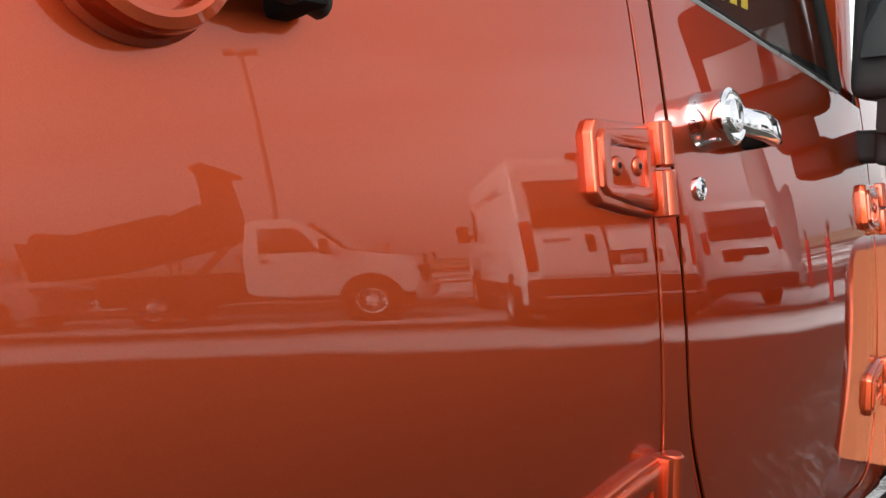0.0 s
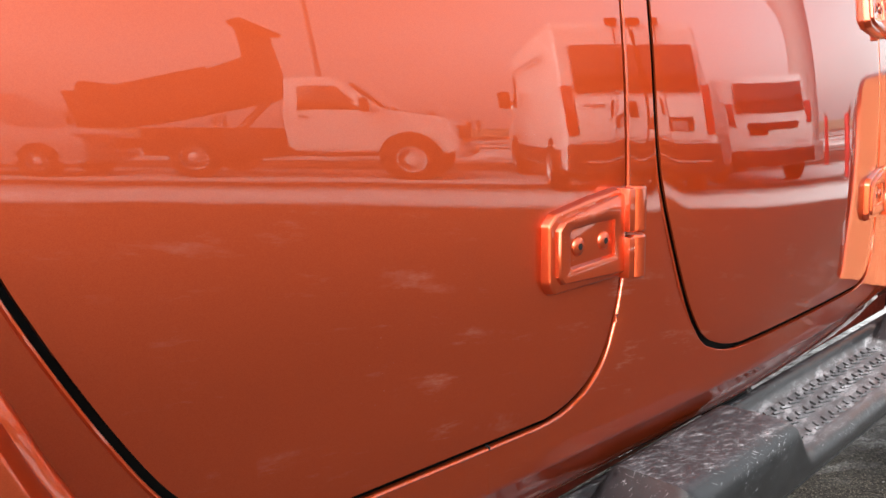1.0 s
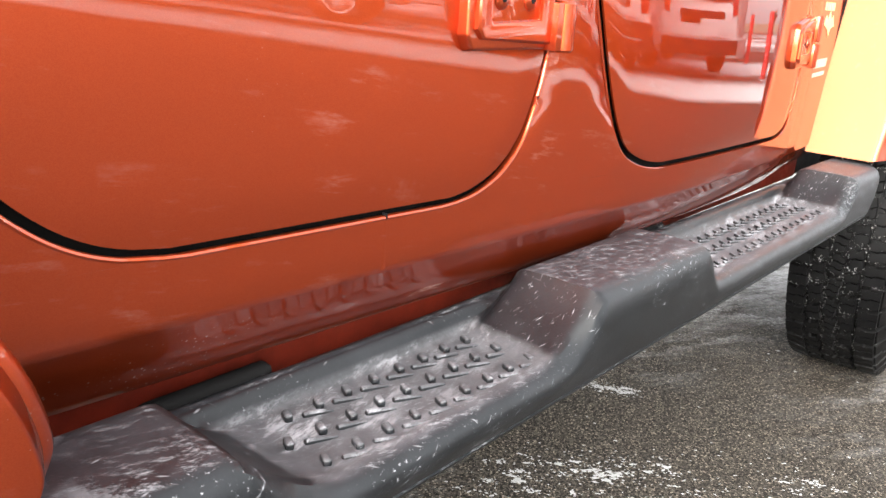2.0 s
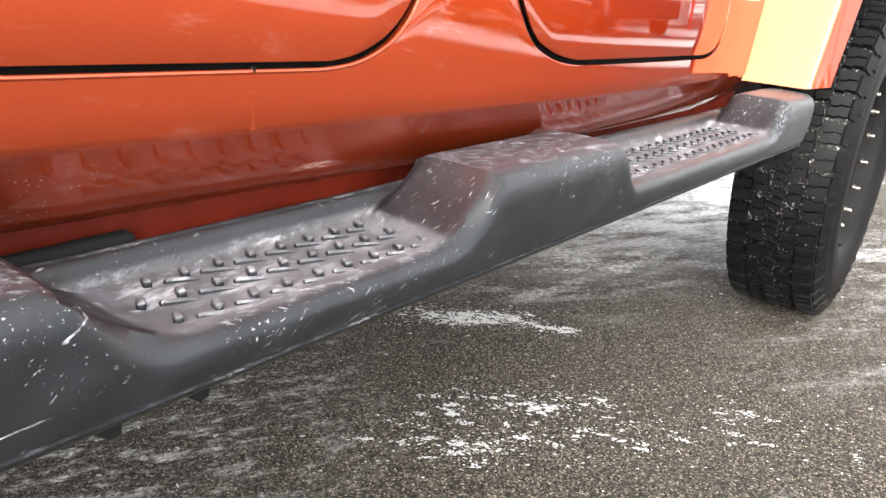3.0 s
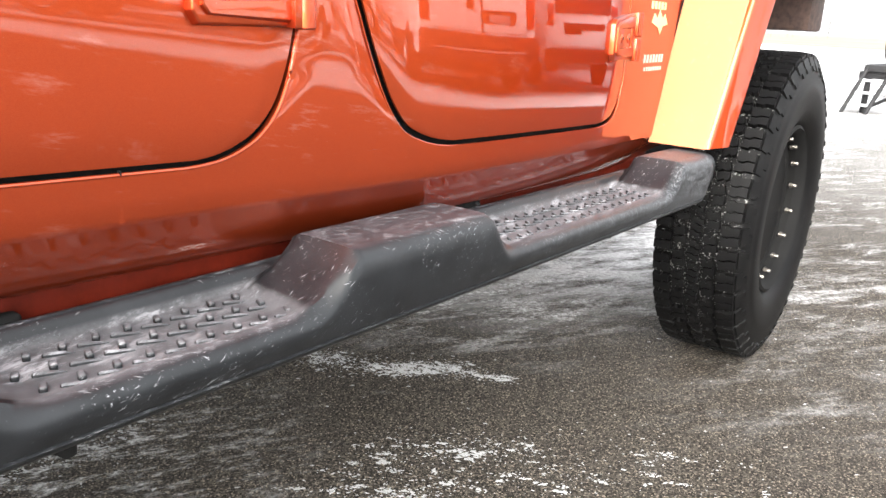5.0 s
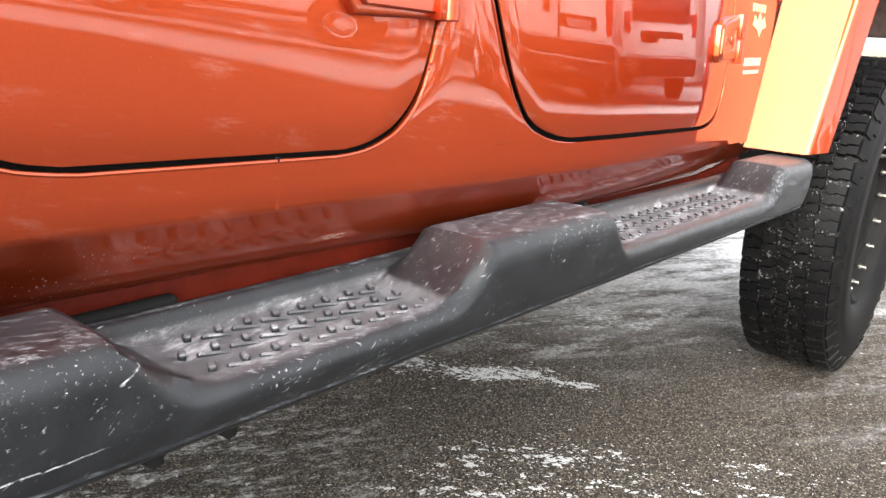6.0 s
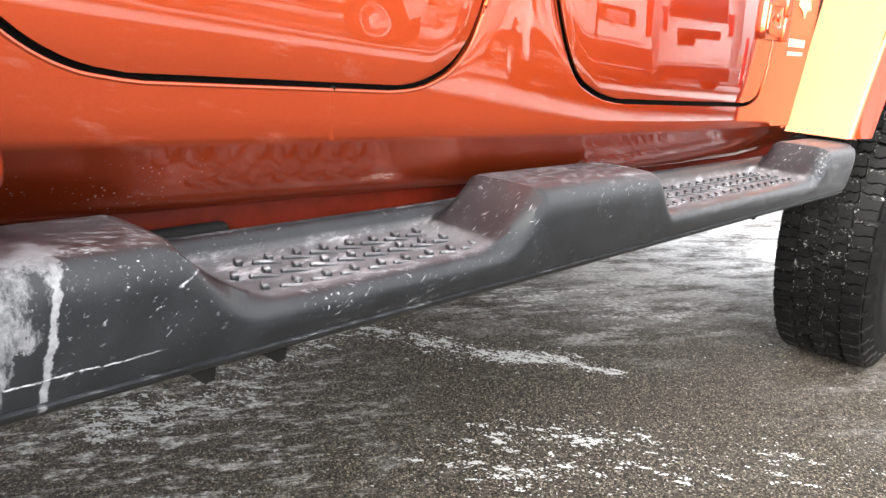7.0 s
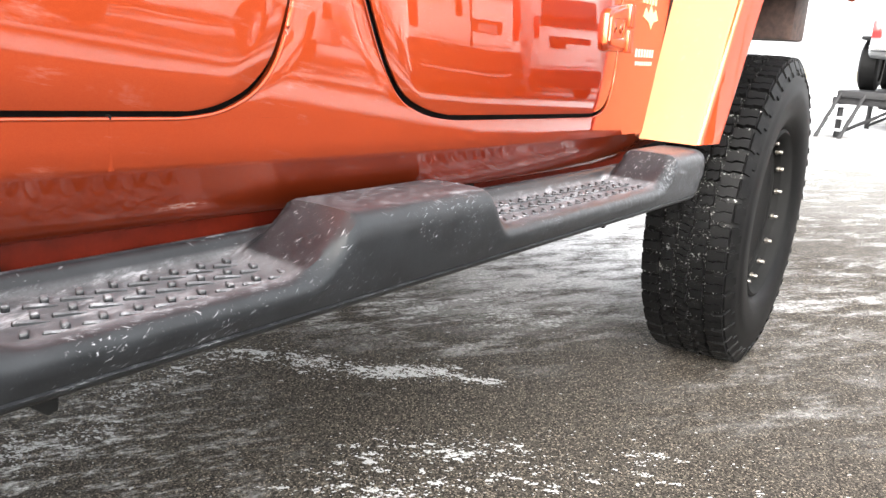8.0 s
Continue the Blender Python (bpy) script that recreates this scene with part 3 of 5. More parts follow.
def gap_backing():
    """Rubber-dark jamb that closes the gaps from behind."""
    rows = []
    for i in range(30):
        h = 0.675 - 0.03 * 0.5 + 0.74 * i / 29
        rows.append([(x, side_y(x, h) + 0.020, h - 0.03 * x) for x in (-0.50, -0.2, 0.1, 0.25, 0.45, 0.7, 0.9, 1.03, 1.2, 1.4)])
    return loft(rows, closed=False)


part("door_jamb", gap_backing(), SEAL, car)


# painted flange that shows in the gap ahead of the rear door
part("pillar_flange", loft([[(rear_r(h) + dx, side_y(rear_r(h), REAR_FOOT + h) + dy, REAR_FOOT + h - 0.006) for dx, dy in ((-0.004, 0.0095 + 0.012 * (1 - smooth01((h - 0.06) / 0.10))), (0.004, 0.0075 + 0.012 * (1 - smooth01((h - 0.06) / 0.10))))] for h in [0.06 + 0.59 * i / 30 for i in range(31)]], closed=False), ORANGE, car)


# a short joint line in the sill below the rear door
joint = part("sill_joint", box(-0.0007, 0.0007, side_y(0, 0.71) - 0.0012, side_y(0, 0.71) + 0.004, 0.7140, 0.7180), SEAL, car)
part("joint_crease", loft([[(dx, side_y(0, z) + dy, z) for dx, dy in ((-0.0030, 0.0003), (0.0, -0.0003), (0.0030, 0.0003))] for z in (0.672, 0.69, 0.711)], closed=False), ORANGE, joint)

def edge_lip(left, right, base, top_l, top_r, name, thick=0.0021):
    """The rolled edge of the body round a door opening."""
    def at(x, h):
        z = foot_z(base, x) + h - GAP
        return (x, side_y(x, z) + 0.0014, z)
    e = GAP + 0.0012
    hs = [top_l * (1 - (i / 60)) ** 2.2 for i in range(60)]
    pts = [at(left(h) - e * 0.8, h) for h in hs]
    a, c = left(0.0), right(0.0)
    pts += [at(a + (c - a) * i / 20, -0.0012) for i in range(1, 20)]
    pts += [at(right(h) + e, h) for h in [top_r * (i / 60) ** 2.2 for i in range(60)]]
    return part(name, tube(pts, thick, 8), ORANGE, body)


edge_lip(rear_l, rear_r, REAR_FOOT, 0.60, 0.66, "edge_lip")
edge_lip(front_l, front_r, FRONT_FOOT, 0.64, 0.50, "edge_lip", 0.0014)

# inner sill and floor that close the underside
part("inner_sill", box(-0.40, 1.30, 0.076, 0.092, 0.560, 0.63, 0.006), SILL_SHADE, car)
part("floor_pan", box(-1.45, 1.62, 0.08, 1.52, 0.56, 0.60, 0.01), SEAL, car)
frame_rail = part("frame_rail", box(-1.6, 2.6, 0.36, 0.44, 0.46, 0.56, 0.01), SEAL, car)
part("frame_rail", box(-1.6, 2.6, 1.16, 1.24, 0.46, 0.56, 0.01), SEAL, car)
part("far_side", box(-1.55, 1.45, 1.55, 1.60, 0.60, 1.36, 0.02), ORANGE, car)
part("front_bulkhead", box(1.30, 1.36, 0.12, 1.56, 0.60, 1.30, 0.01), SEAL, car)
part("tub_rear", box(-1.62, -1.55, 0.02, 1.58, 0.62, 1.36, 0.02), ORANGE, car)
part("tub_quarter", box(-1.55, -0.45, 0.05, 0.10, 0.92, 1.38, 0.01), ORANGE, car)
part("hood", box(1.40, 2.72, 0.16, 1.44, 1.06, 1.20, 0.05, 3), ORANGE, car)
part("hard_top", box(-1.60, 0.95, 0.16, 1.44, 1.80, 1.88, 0.04, 3), BLACK, car)
part("windscreen_frame", prism([(1.02, 1.30), (1.10, 1.30), (0.95, 1.86), (0.87, 1.86)], 0.10, 1.50, 0.01), ORANGE, car)
part("grille_panel", box(2.66, 2.74, 0.48, 1.12, 0.66, 1.12, 0.03, 2), ORANGE, car)


# ---- door hinges ----
def hinge(name, upper, m, parent):
    """A cast door hinge: bevelled leaf with a sunk pocket and two bolts, and a barrel in two halves."""
    flip = -1 if upper else 1
    # leaf outline about the pin (x = 0): the slanted edge lies above, or below on the upper hinge
    lo, hi_l, hi_r = -0.044, 0.032, 0.046

    def O(x, z):
        return (x, flip * z)
    outline = [O(-0.128, lo + 0.012), O(-0.120, lo), O(-0.016, lo), O(-0.012, lo + 0.003), O(-0.012, hi_r - 0.003), O(-0.016, hi_r), O(-0.060, hi_r - 0.004), O(-0.118, hi_l), O(-0.128, hi_l - 0.010)]
    leaf = prism(outline, 0.004, -0.009, 0.0025, 3, inset=0.003)
    raised = [O(-0.119, lo + 0.018), O(-0.112, lo + 0.010), O(-0.014, lo + 0.005), O(-0.014, hi_r - 0.005), O(-0.060, hi_r - 0.012), O(-0.110, hi_l - 0.008), O(-0.119, hi_l - 0.016)]
    pocket = [O(-0.101, -0.019), O(-0.098, -0.0215), O(-0.031, -0.0185), O(-0.031, 0.017), O(-0.060, 0.0168), O(-0.098, 0.0155), O(-0.101, 0.013)]
    rings = [[(x, -0.007, z) for x, z in raised]]
    for k, y in ((0.06, -0.0125), (0.16, -0.0140), (0.80, -0.0140)):
        rings.append([(x + (u - x) * k, y, z + (w - z) * k) for (x, z), (u, w) in zip(raised, pocket)])
    rings.append([(x, -0.0125, z) for x, z in pocket])
    rings.append([(x * 0.98 - 0.0012, -0.0078, z * 0.90) for x, z in pocket])
    join(leaf, loft(rings))
    obj = part(name, leaf, ORANGE, parent)
    obj.matrix_basis = m
    for x in (-0.086, -0.046):
        head = lathe([(0.0, -0.0122), (0.0058, -0.0122), (0.0086, -0.0105), (0.0092, -0.0090), (0.0092, -0.006)], "y", (x, 0, flip * -0.002), 20)
        bolt = part("bolt", head, ORANGE, obj)
        part("bolt_socket", lathe([(0.0, -0.0127), (0.0032, -0.0127), (0.0032, -0.011)], "y", (x, 0, flip * -0.002), 6), SEAL, bolt)
    for a, c in ((0.0015, 0.046), (-0.0445, -0.0015)):
        a, c = (a, c) if not upper else (-c, -a)
        barrel = lathe([(0.0, a), (0.0095, a), (0.0112, a + 0.002), (0.0112, c - 0.002), (0.0095, c), (0.0, c)], "z", (0, -0.0135, 0), 24)
        join(barrel, box(-0.018, 0.0, -0.020, 0.002, a + 0.001, c - 0.001, 0.002))
        part("hinge_barrel", barrel, ORANGE, obj)
    part("hinge_foot", box(-0.004, 0.016, -0.012, 0.006, (lo + 0.002) * 1.0, -0.002, 0.002) if not upper else box(-0.004, 0.016, -0.012, 0.006, -0.044, -0.002, 0.002), ORANGE, obj)
    return obj


def on_side(x, z, out=0.0):
    """The pose on the skin, x along the car and y inwards."""
    slope = (side_y(x, z + 0.02) - side_y(x, z - 0.02)) / 0.04
    yaw = (side_y(x + 0.02, z) - side_y(x - 0.02, z)) / 0.04
    return pose(x, side_y(x, z) - out, z, -math.degrees(slope), 0, math.degrees(yaw))


hinge("upper_hinge", True, on_side(0.195, 1.198) @ Matrix.Diagonal((0.90, 1, 1, 1)), rear_door)
hinge("lower_hinge", False, on_side(0.194, 0.883), rear_door)
hinge("upper_hinge", True, on_side(1.045, 1.141) @ Matrix.Diagonal((0.9, 0.8, 1, 1)), front_door)
hinge("lower_hinge", False, on_side(1.045, 0.838) @ Matrix.Diagonal((0.86, 0.72, 0.95, 1)), front_door)


# ---- handles and lock ----
def door_handle(parent, m, material, scale, grip_material, wide=1.0, lift=0.0, deep=1.0, dish=0.0475, reach=1.0):
    base = lathe([(r * wide, h * deep) for r, h in ((0.0, 0.004), (0.030, 0.004), (0.0305, -0.004), (0.0285, -0.010), (0.0285, -0.030), (0.0292, -0.034), (0.0285, -0.046), (0.0250, -0.050), (0.0225, -0.0475), (0.0205, -dish), (0.0, -dish))], "y", (0, 0, 0), 64)
    h = part("door_handle", base, material, parent)
    h.matrix_basis = m @ Matrix.Scale(scale, 4)
    rings = []
    for i in range(15):
        t = i / 14
        x = 0.014 + 0.118 * t
        y = -0.040 + 0.010 * math.sin(math.pi * t) * -1 + 0.004 * t
        hh, w = 0.015 - 0.003 * abs(t - 0.5), 0.010
        if i in (0, 14):
            hh, w = hh * 0.6, w * 0.6
        rings.append([(x, y + w * math.copysign(abs(math.cos(a)) ** 0.7, math.cos(a)), -0.002 - 0.010 * t + hh * math.copysign(abs(math.sin(a)) ** 0.7, math.sin(a))) for a in [2 * math.pi * k / 16 for k in range(16)]])
    grip = part("grip", loft(rings), grip_material, h)
    grip.matrix_basis = pose((wide - 1) * 0.026, 0.045 * (1 - deep), lift) @ Matrix.Diagonal((reach, 1, 1, 1))
    part("grip_mount", box(0.105 * reach, 0.132 * reach, -0.036, 0.004, -0.024 + lift, 0.004 + lift, 0.005), SEAL, h)
    if dish > 0.04:
        part("button", lathe([(0.0, -0.053 * deep), (0.015 * wide, -0.053 * deep), (0.017 * wide, -0.051 * deep), (0.017 * wide, -0.046 * deep)], "y", (0, 0, 0), 32), material, h)
    return h


door_handle(front_door, on_side(0.311, 1.250), CHROME, 1.05, CHROME, deep=0.76)
# rear grip is black: the shade on its underside is put in the colour
door_handle(rear_door, on_side(-0.312, 1.297), ORANGE, 1.0, BLACK, 1.5, 0.004, 0.55, 0.016, 0.72)
lock = part("lock_cylinder", lathe([(0.0, -0.004), (0.007, -0.004), (0.0085, -0.003), (0.0095, -0.004), (0.0125, -0.003), (0.013, 0.002)], "y", (0, 0, 0), 28), CHROME, front_door)
lock.matrix_basis = on_side(0.297, 1.180)
part("key_slot", box(-0.0012, 0.0012, -0.0048, -0.003, -0.004, 0.004), SEAL, lock)


# ---- front door window, seal and mirror ----
def belt_z(x):
    return FRONT_FOOT + BELT_F - 0.03 * x + 0.004 - 0.075 * max(0.0, x - 0.26)


def front_window():
    rings_out = [(0.262, belt_z(0.262) + 0.004), (0.86, belt_z(0.86) + 0.004), (0.80, 1.50), (0.72, 1.80), (0.262, 1.82)]
    frame_o = []
    for a, b2 in zip(rings_out, rings_out[1:] + rings_out[:1]):
        frame_o.append((a, b2))
    f = bmesh.new()
    for n_edge, ((xa, za), (xb, zb)) in enumerate(frame_o):
        join(f, tube([(xa, side_y(xa, min(za, 1.4)) + 0.12 * max(0, za - 1.4), za), (xb, side_y(xb, min(zb, 1.4)) + 0.12 * max(0, zb - 1.4), zb)], 0.0045 if n_edge == 0 else 0.0095, 10))
    win = part("window_frame", f, SEAL, front_door)
    pane = bmesh.new()
    pts = [(x, side_y(x, min(z, 1.4)) + 0.12 * max(0, z - 1.4) + 0.006, z) for x, z in rings_out]
    a = [pane.verts.new(p) for p in pts]
    c = [pane.verts.new((p[0], p[1] + 0.004, p[2])) for p in pts]
    pane.faces.new(a), pane.faces.new(c[::-1])
    for i in range(5):
        pane.faces.new((a[i], a[(i + 1) % 5], c[(i + 1) % 5], c[i]))
    g = part("window_pane", pane, CLEAR, win)
    g.visible_shadow = False


front_window()
part("belt_moulding", loft([[(x, side_y(x, belt_z(x)) + dy, belt_z(x) + dz) for dy, dz in ((-0.001, -0.003), (-0.003, 0.000), (-0.001, 0.003), (0.006, 0.002))] for x in [0.262 + 0.6 * i / 12 for i in range(13)]]), GREYP, front_door)
for i in range(3):
    part("window_sticker", box(0.43 + 0.035 * i, 0.45 + 0.035 * i, 0.062, 0.064, 1.405, 1.46), YELLOW, front_door, "yellow sticker behind the glass")
part("dashboard", box(0.75, 1.05, 0.15, 1.45, 1.05, 1.28, 0.05, 3), INSIDE, car)
part("front_seat", box(0.05, 0.25, 0.25, 0.70, 0.80, 1.60, 0.06, 3), INSIDE, car)


def wing_mirror():
    arm = box(0.91, 1.03, -0.060, 0.015, 1.214, 1.280, 0.015, 3)
    join(arm, box(0.96, 1.03, -0.02, 0.07, 1.22, 1.275, 0.012, 3))
    a = part("mirror_arm", arm, BLACK, front_door)
    head = box(-0.05, 0.05, -0.098, 0.118, 1.305, 1.56, 0.03, 4)
    join(head, box(-0.03, 0.03, 0.01, 0.08, 1.25, 1.37, 0.012, 2))
    h = part("mirror_housing", head, BLACK, front_door)
    h.matrix_basis = pose(0.900, -0.075, 0.012, 0, 0, -8)
    g = part("mirror_glass", box(-0.002, 0.002, -0.080, 0.080, -0.075, 0.075, 0.0015), DARKGLASS, h)
    g.matrix_basis = pose(-0.050, 0.01, 1.440, 0, 9, 0)
    return a


wing_mirror()


# ---- decals on the cowl: plain shapes ----
def decal(parent, outline, material, x, z):
    d = part("badge_decal", prism([(p[0], p[1]) for p in outline], -0.0009, 0.0), material, parent, flat=True)
    d.matrix_basis = on_side(x, z, 0.0004) @ Matrix.Diagonal((1.75, 1.0, 1.1, 1.0))


decal(body, [(-0.030, 0.004), (-0.022, 0.020), (-0.010, 0.010), (-0.002, 0.026), (0.010, 0.012), (0.020, 0.020), (0.032, 0.002), (0.012, -0.002), (0.004, -0.016), (-0.006, -0.004)], DECAL, 1.205, 0.862)
for i, w in enumerate((0.0068, 0.0075, 0.0068, 0.0075, 0.0068)):
    decal(body, [(-w / 2, 0), (w / 2, 0), (w / 2, 0.013), (-w / 2, 0.013)], DECAL, 1.150 + 0.0215 * i, 0.892)
for i in range(7):
    decal(body, [(-0.0031, 0), (0.0031, 0), (0.0034, 0.014), (-0.0026, 0.014)], DECALW, 1.130 + 0.0195 * i, 0.790)
for i in range(8):
    decal(body, [(-0.0024, 0), (0.0024, 0), (0.0026, 0.007), (-0.0022, 0.007)], DECALW, 1.135 + 0.0155 * i, 0.774)


# ---- wheel-arch flares ----
def flare(name, path, inward, body_y, out_y, parent, paint, wide=1.0, back=0.0):
    """A moulded flare: path of (x, z) along its outer edge, inward the way to the wheel opening at each point."""
    rings = []
    for (x, z), (dx, dz) in zip(path, inward):
        ring = []
        y0, yo = body_y(x), out_y(z)
        for off, y in ((0.0, y0), (0.0, 0.02), (0.0, yo + 0.030), (0.0005, yo + 0.025), (0.003, yo + 0.021), (0.008, yo + 0.0185), (0.050 * wide, yo + 0.002), (0.054 * wide, yo + 0.0005), (0.058 * wide, yo), (0.063 * wide + back, yo + 0.004), (0.064 * wide + back, yo + 0.014), (0.058 * wide + back, yo + 0.022), (0.020 * wide + back, yo + 0.060), (0.014 + back, y0)):
            ring.append((x + dx * off, y, z + dz * off))
        rings.append(ring)
    return part(name, loft(rings), paint, parent)


def unit(a, b2):
    d = math.hypot(a, b2)
    return (a / d, b2 / d)


def resample(points, n):
    fx, fz = curve([(i, p[0]) for i, p in enumerate(points)]), curve([(i, p[1]) for i, p in enumerate(points)])
    k = len(points) - 1
    return [(fx(k * i / n), fz(k * i / n)) for i in range(n + 1)]


WX, WZ, WR = 1.848, 0.405, 0.411         # front wheel
ARCH_X, ARCH_Z = 1.922, 0.65             # middle of the front wheel opening
fp = resample([(1.238, 0.626), (1.292, 0.745), (1.354, 0.885), (1.42, 1.005), (1.53, 1.065), (1.75, 1.085), (2.05, 1.085), (2.30, 1.075), (2.42, 1.05), (2.46, 1.03)], 54)
flare_f = flare("front_flare", fp, [unit(ARCH_X - p[0], ARCH_Z - p[1]) for p in fp], lambda x: max(0.05, 0.054 + 0.10 * (x - 1.24)), lambda z: -0.102 - 0.02 * max(0.0, z - 0.63), car, ORANGE)
face_y = lambda x: max(0.05, 0.054 + 0.10 * (x - 1.24)) - 0.006
# added sheet on the flare's rear face; its pale colour paints in the daylight
part("flare_lit_face", loft([[(x - 0.0025, face_y(x), z - 0.001), (x - 0.0030, face_y(x) - 0.004, z - 0.001), (x - 0.0030, -0.072, z - 0.001), (x - 0.0015, -0.0755, z - 0.001), (x + 0.004, -0.0755, z), (x + 0.004, face_y(x), z)] for x, z in fp[:24]]), ORANGE_LIT, flare_f, "orange rear face with its bright daylight painted in pale", flat=True)
part("flare_liner", loft([[(x + dx * o, y, z + dz * o) for o, y in ((0.018, 0.40), (0.018, -0.06), (0.022, -0.06), (0.022, 0.40))] for (x, z), (dx, dz) in zip(fp, [unit(ARCH_X - p[0], ARCH_Z - p[1]) for p in fp])]), RUST, flare_f)

part("inner_fender", box(2.30, 2.46, 0.03, 0.30, 0.868, 1.05, 0.012, 2), RUST, car)
part("flare_gasket", tube([(x - 0.001, max(0.05, 0.054 + 0.10 * (x - 1.24)) - 0.004, z) for x, z in fp[:24]], 0.0025, 8), SEAL, flare_f)
RWX = -1.041
rp = resample([(-0.300, 0.666), (-0.295, 0.682), (-0.302, 0.714), (-0.316, 0.745), (-0.333, 0.780), (-0.353, 0.818), (-0.373, 0.860), (-0.402, 0.925), (-0.47, 1.02), (-0.60, 1.075), (-0.90, 1.09), (-1.20, 1.09), (-1.45, 1.05), (-1.60, 0.92), (-1.66, 0.76)], 75)
flare_r = flare("rear_flare", rp, [unit(RWX - p[0], WZ + 0.2 - p[1]) for p in rp], lambda x: 0.03, lambda z: -0.112, car, ORANGE, 0.30, 0.09)
part("flare_liner", loft([[(x + dx * o, y, z + dz * o) for o, y in ((0.018, 0.40), (0.018, -0.06), (0.022, -0.06), (0.022, 0.40))] for (x, z), (dx, dz) in zip(rp, [unit(RWX - p[0], WZ + 0.2 - p[1]) for p in rp])]), SEAL, flare_r)


# ---- wheels ----
def tread_block_mesh(kind):
    """A tread block with jogged flanks, cut by sipes; y is the way out of the tyre, x lies along the axle, z round it."""
    b = bmesh.new()
    if kind == "centre":
        pieces = [[(-0.0150, -0.0230), (-0.0020, -0.0262), (0.0030, -0.0205), (0.0130, -0.0225), (0.0150, -0.0090), (0.0050, -0.0065), (-0.0010, -0.0100), (-0.0135, -0.0075)],
                  [(-0.0130, -0.0058), (-0.0008, -0.0082), (0.0052, -0.0048), (0.0142, -0.0070), (0.0125, 0.0080), (0.0030, 0.0105), (-0.0035, 0.0068), (-0.0150, 0.0090)],
                  [(-0.0148, 0.0108), (-0.0036, 0.0086), (0.0030, 0.0123), (0.0128, 0.0098), (0.0150, 0.0215), (0.0035, 0.0262), (-0.0030, 0.0205), (-0.0120, 0.0235)]]
        depth = 0.0105
    elif kind == "middle":
        pieces = [[(-0.0160, -0.0215), (-0.0040, -0.0245), (0.0010, -0.0185), (0.0150, -0.0225), (0.0165, -0.0020), (0.0060, 0.0005), (-0.0030, -0.0035), (-0.0145, -0.0010)],
                  [(-0.0140, 0.0008), (-0.0030, -0.0018), (0.0060, 0.0022), (0.0150, 0.0002), (0.0130, 0.0205), (0.0040, 0.0245), (-0.0010, 0.0190), (-0.0165, 0.0225)]]
        depth = 0.0105
    elif kind == "shoulder":
        pieces = [[(-0.0215, -0.0240), (-0.0040, -0.0262), (0.0010, -0.0215), (0.0225, -0.0230), (0.0225, -0.0010), (0.0030, -0.0020), (-0.0060, 0.0025), (-0.0190, 0.0010)],
                  [(-0.0185, 0.0030), (-0.0055, 0.0044), (0.0035, 0.0000), (0.0225, 0.0010), (0.0225, 0.0230), (0.0020, 0.0225), (-0.0040, 0.0268), (-0.0205, 0.0235)]]
        depth = 0.0115
    else:
        pieces = [[(-0.0190, -0.0215), (0.0040, -0.0225), (0.0060, -0.0160), (0.0190, -0.0150), (0.0200, 0.0030), (0.0060, 0.0040), (0.0050, 0.0225), (-0.0190, 0.0215)]]
        depth = 0.0062
    for o in pieces:
        join(b, prism(o, -0.002, depth, 0.0, inset=0.0013, plane="xz"))
    return mesh_of("tread_block", b, RUBBER, flat=True)


TREAD = {k: tread_block_mesh(k) for k in ("centre", "middle", "shoulder", "side")}


